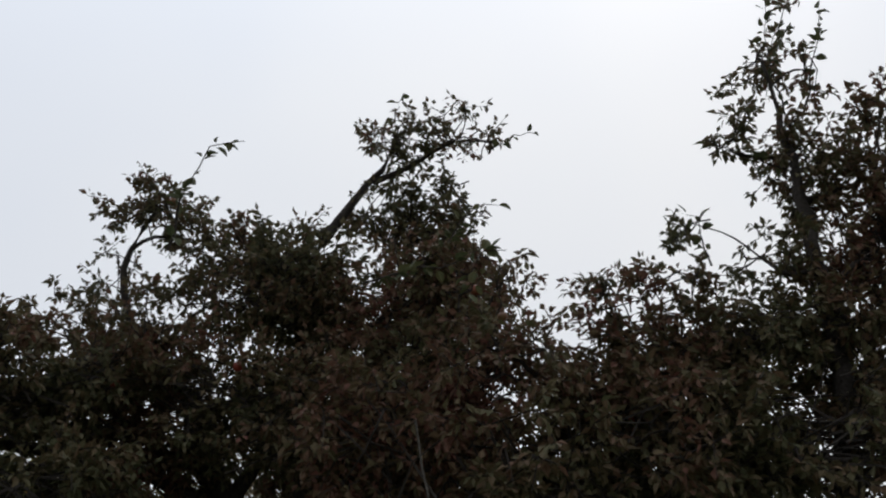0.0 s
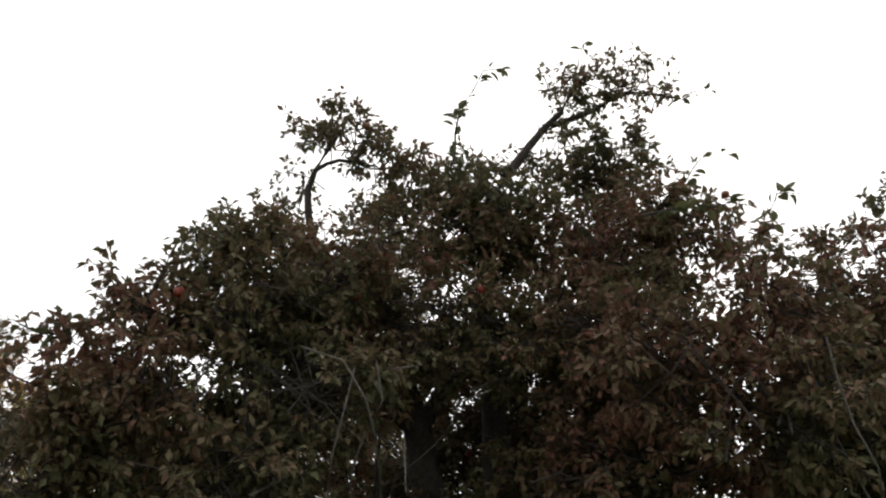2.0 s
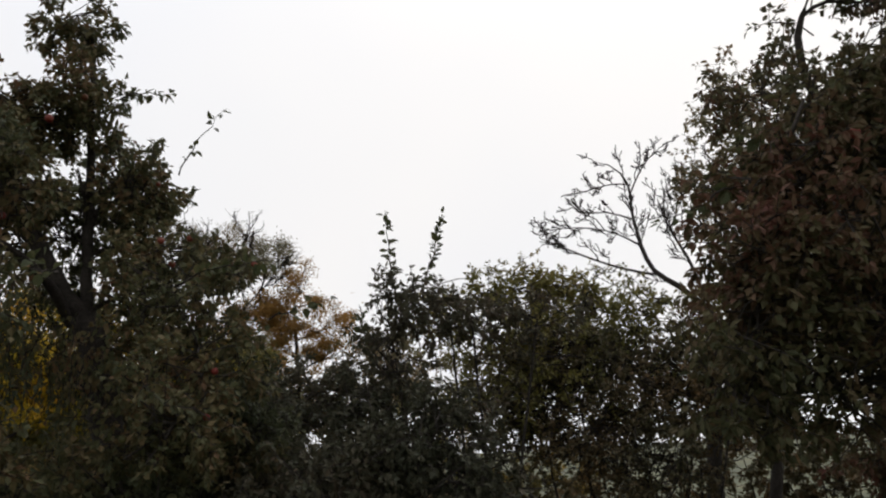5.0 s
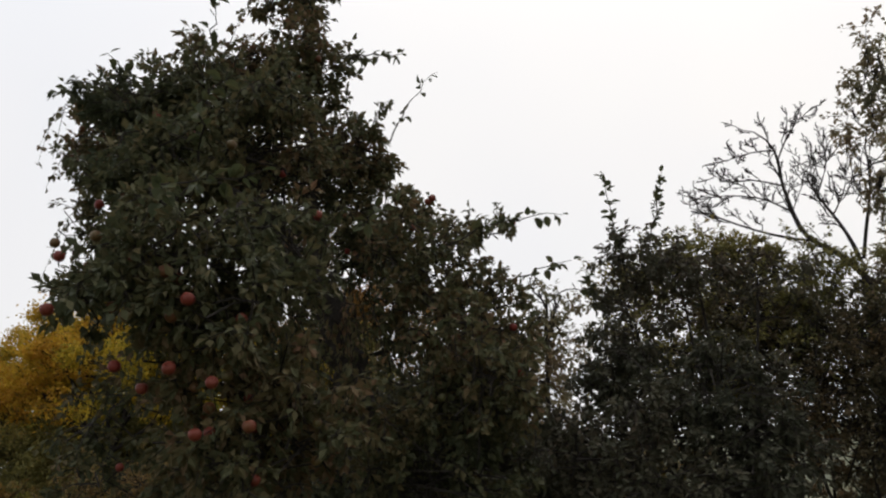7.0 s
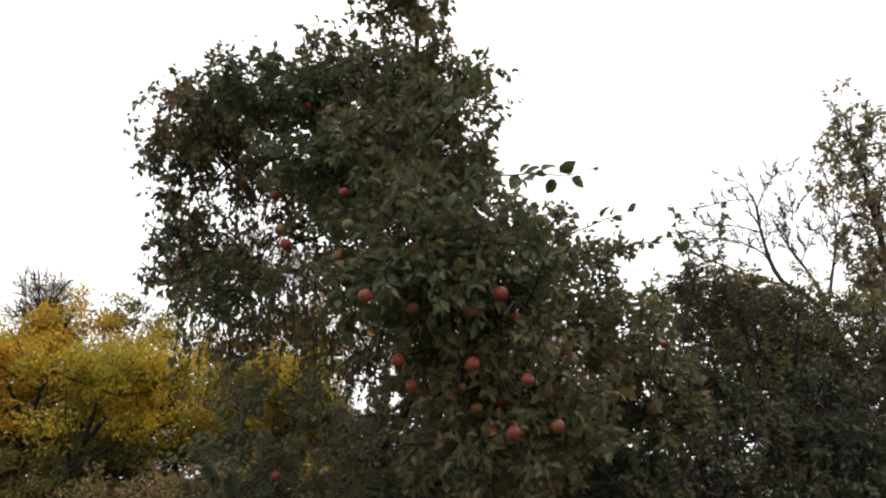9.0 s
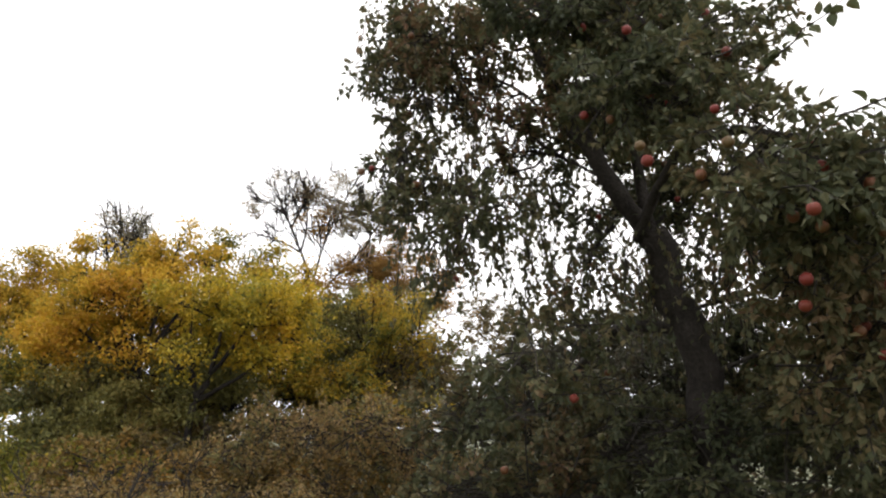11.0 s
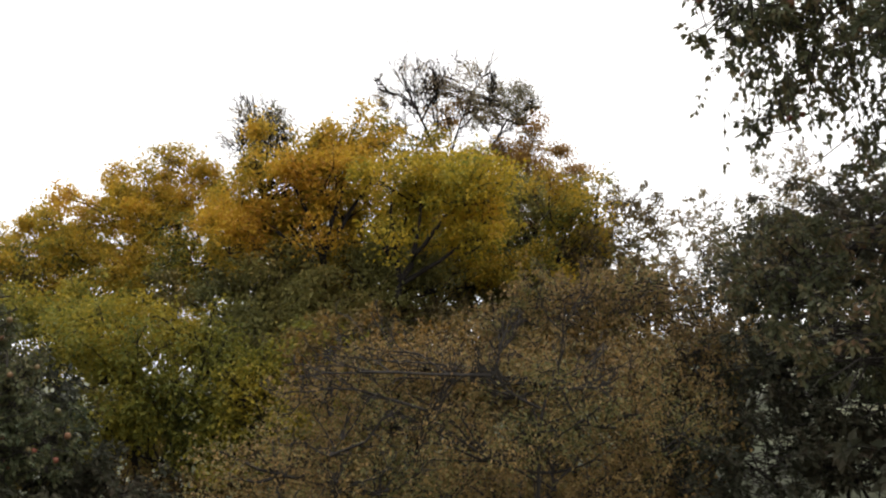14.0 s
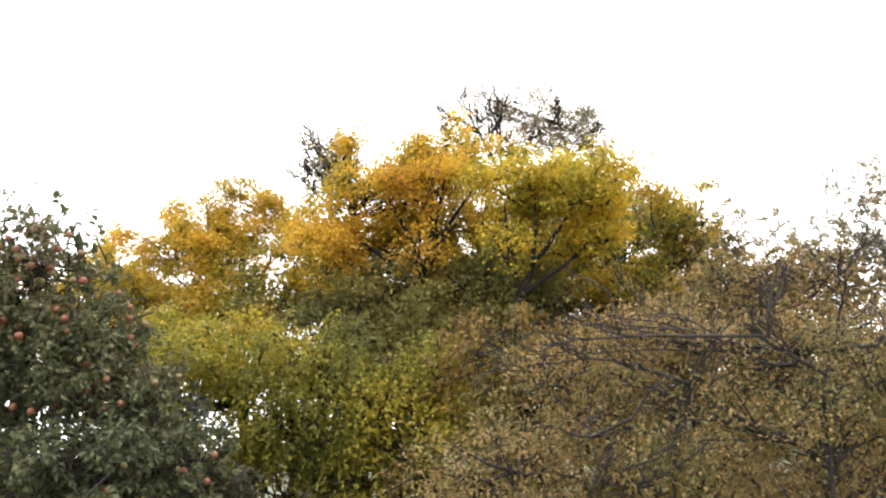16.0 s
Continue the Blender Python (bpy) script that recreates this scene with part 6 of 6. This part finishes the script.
shrub("shrub", "thin thicket of brown and olive leaves", "shrub", 53, BROWN_LEAF, BROWN_THICKET + THICKET_TOP, length=0.045, width=0.028, clump=0.2, lai=1.9).done()
shrub("shrub", "russet and brown undergrowth in autumn leaf", "shrub", 27, RUSSET_LEAF, RUSSET_BUSH, length=0.06, width=0.04).done()
shrub("shrub", "dark green shrub beside the low apple tree", "shrub", 54, DARK_LEAF, LEFT_SHRUB, length=0.07, width=0.045).done()
shrub("shrub", "orange-brown undergrowth at the wood foot", "shrub", 55, LITTER_LEAF, LITTER_BUSH, length=0.06, width=0.04, lai=2.4).done()

# ---- bare and thin trees behind
p = Plant("tree", "leafless tree with fine spreading branches", "tree", BARE_TRUNK[0][:2], 31, BARK, GREY_LEAF)
p.bough(BARE_TRUNK, 0.12, 0.075, "trunk", True)
for line, r in BARE_LIMBS:
    p.bough(line, r, 0.004)
p.ramify([resampled(q, 9) for q, _ in BARE_LIMBS], 4, (11, 7, 4, 2), 0.37, 0.008, 0.8, rise=0.3, spread=0.6)
p.done()

FAR = dict(length=0.075, width=0.05, clump=0.28, limb=0.032)


def wood_tree(label, seed, leaf, lobes, trunks, radius=0.09, bare=0, twig=0.016, **more):
    p = Plant("tree", label, "tree", trunks[0][0][:2], seed, BARK, leaf, **{**FAR, **more})
    for k, line in enumerate(trunks):
        p.bough(line, radius if k == 0 else radius * 0.5, 0.012, "limb" if k else "trunk", k == 0)
    p.crown(lobes)
    if bare:
        p.ramify([resampled(np.array(q)[-3:], 8) for q in trunks], 3, bare, 0.4, twig, 0.6, spread=0.7)
    p.done()


wood_tree("tall tree with sparse brownish leaves", 32, GREY_LEAF, TALL_TREE, [TALL_TRUNK], bare=7)
wood_tree("thin grey tree almost without leaves", 34, GREY_LEAF, THIN_TREE, [THIN_TRUNK], 0.05, bare=7)
shrub("tree", "dense mixed undergrowth of the autumn wood", "tree", 49, OLIVE_LEAF, WOOD_FILL, **{**FAR, "length": 0.1, "width": 0.068}).done()


def vase_tree(label, seed, leaf, domes, trunk, limbs=(), radius=0.09, name="tree", tuft=0.085, ribs=15, twigs=0, twig=0.009, tip=0.4, **more):
    """A tree of the wood: a trunk that forks into fanning limbs, with leaf clumps at their ends."""
    p = Plant(name, label, name, trunk[0][:2], seed, WOOD_BARK, leaf, **{**WOOD, **more})
    p.bough(trunk, radius, radius * tip, "trunk", True)
    for line in limbs:
        p.bough(line, radius * min(0.4, tip * 2), radius * 0.1)
    p.vase(domes, tuft, ribs)
    if twigs:
        p.ramify([resampled(q, 8) for q in (*limbs, trunk[-4:])], 3, (twigs, 5, 3), 0.62, twig, 0.72, low=0.1, spread=0.65)
    p.done()


WOOD = dict(length=0.058, width=0.04, lai=3.2, limb=0.022)
vase_tree("golden yellow autumn tree with fanning dark limbs", 41, YELLOW_LEAF, GOLD_TREE, GOLD_TRUNK, GOLD_LIMBS, 0.1)
vase_tree("golden young trees filling the wood behind", 50, MIXED_LEAF, GOLD_FILL, [(-13.6, 14.3, -1.2), (-13.6, 14.3, 1.0), (-13.6, 14.2, 2.4)], length=0.06, width=0.042, lai=2.8)
vase_tree("olive young trees inside the wood, shade put into the leaf colour", 56, SHADE_LEAF, SHADE_TREES, [(-13.2, 13.4, -1.2), (-13.2, 13.4, 0.4), (-13.2, 13.4, 1.4)], length=0.07, width=0.048)
vase_tree("yellow-green young trees of the autumn wood", 52, MIXED_LEAF, LIME_FILL + WOOD_CANOPY_LOW, [(-15.0, 15.2, -1.3), (-15.0, 15.2, 0.8), (-15.0, 15.2, 2.0)], length=0.075, width=0.052, lai=2.4)
vase_tree("autumn tree with lime and golden clumps", 43, GOLD_LIME_LEAF, LIME_TREE, LIME_TRUNK, LIME_LIMBS, 0.08)
vase_tree("golden autumn tree with a broad loose crown", 42, YELLOW_LEAF, LEFT_GOLD_TREE, LEFT_GOLD_TRUNK, LEFT_GOLD_LIMBS, 0.1, length=0.06, width=0.042)
vase_tree("distant thin golden tree at the wood end", 44, YELLOW_LEAF, FAR_GOLD_TREE, [(-18.2, 16.6, -1.4), (-18.2, 16.6, 1.5), (-18.15, 16.6, 3.2)], length=0.06, width=0.042)
vase_tree("shaded olive undergrowth tree below golden crowns", 45, OLIVE_LEAF, DARK_GREEN_TREE, [(-13.1, 12.0, -1.3), (-13.1, 12.0, 0.2), (-13.0, 11.9, 1.3)], ribs=16)
vase_tree("low yellow-green bush in autumn leaf", 28, LIME_LEAF, LIME_BUSH, [(-14.8, 10.4, -1.5), (-14.8, 10.4, -0.2), (-14.75, 10.4, 0.7)], radius=0.05, name="bush")
vase_tree("thin yellow-green sapling at the wood foot", 57, LIME_LEAF, SAPLING, [(-13.2, 10.3, -1.4), (-13.2, 10.3, -0.3), (-13.1, 10.3, 0.5)], radius=0.04)
vase_tree("olive brown tree thinning towards its top", 51, OLIVE_LEAF, OLIVE_RIGHT, [(-9.6, 14.7, -1.2), (-9.6, 14.7, 1.0), (-9.5, 14.6, 2.8)], length=0.055, width=0.036, twigs=5)
vase_tree("thin tree with rust orange leaves", 33, ORANGE_LEAF, RUST_TREE, RUST_TRUNK, radius=0.07, length=0.055, width=0.038, twigs=6)
vase_tree("slender tree with thin brownish crown", 46, GREY_LEAF, BIRCH_A, BIRCH_A_TRUNK, BIRCH_A_LIMBS, 0.045, ribs=10, twigs=8, twig=0.011, tip=0.25, length=0.042, width=0.03, limb=0.012, lai=4.0, tuft=0.1)
vase_tree("slender open tree rising above the wood", 47, GREY_LEAF, BIRCH_B, BIRCH_B_TRUNK, BIRCH_B_LIMBS, 0.06, ribs=8, twigs=8, twig=0.012, tip=0.25, length=0.042, width=0.03, limb=0.012, lai=3.6, tuft=0.1)
shrub("tree", "grey-green thin trees at the wood edge", "tree", 48, GREY_LEAF, GREY_TREES, **FAR).done()

# ---- undergrowth that closes the rows
rng = np.random.default_rng(77)


def undergrowth(label, leaf, spots, y, height, seed, half=1.1, **more):
    """A row of bushes of uneven height."""
    for k, x in enumerate(spots):
        at = (float(x + rng.uniform(-0.4, 0.4)), float(y + rng.uniform(-0.5, 0.5)))
        top = height * rng.uniform(0.8, 1.15)
        g = float(ground_height(*at))
        lobes = [(at[0] + rng.uniform(-0.5, 0.5), at[1] + rng.uniform(-0.3, 0.3), g + top * u, half * rng.uniform(0.7, 1.0), 0.7, top * 0.3, 1.0) for u in (0.25, 0.5, 0.75)]
        shrub("bush", label, "bush", seed + k, leaf, lobes, stems=3, group=label.split(" in ")[0] + " row", **more).done()


undergrowth("dark leafy bush in the hedge bottom", DARK_LEAF, np.arange(4.0, -8.0, -1.6), 7.6, 1.25, 100, length=0.12, width=0.08, lai=1.7)
undergrowth("brownish woodland edge bush", DULL_LEAF, np.arange(5.0, -5.0, -2.0), 14.0, 2.1, 130, half=1.5, length=0.11, width=0.08, lai=1.1)
# Olive bushes whose leaf colour carries painted-in shade.
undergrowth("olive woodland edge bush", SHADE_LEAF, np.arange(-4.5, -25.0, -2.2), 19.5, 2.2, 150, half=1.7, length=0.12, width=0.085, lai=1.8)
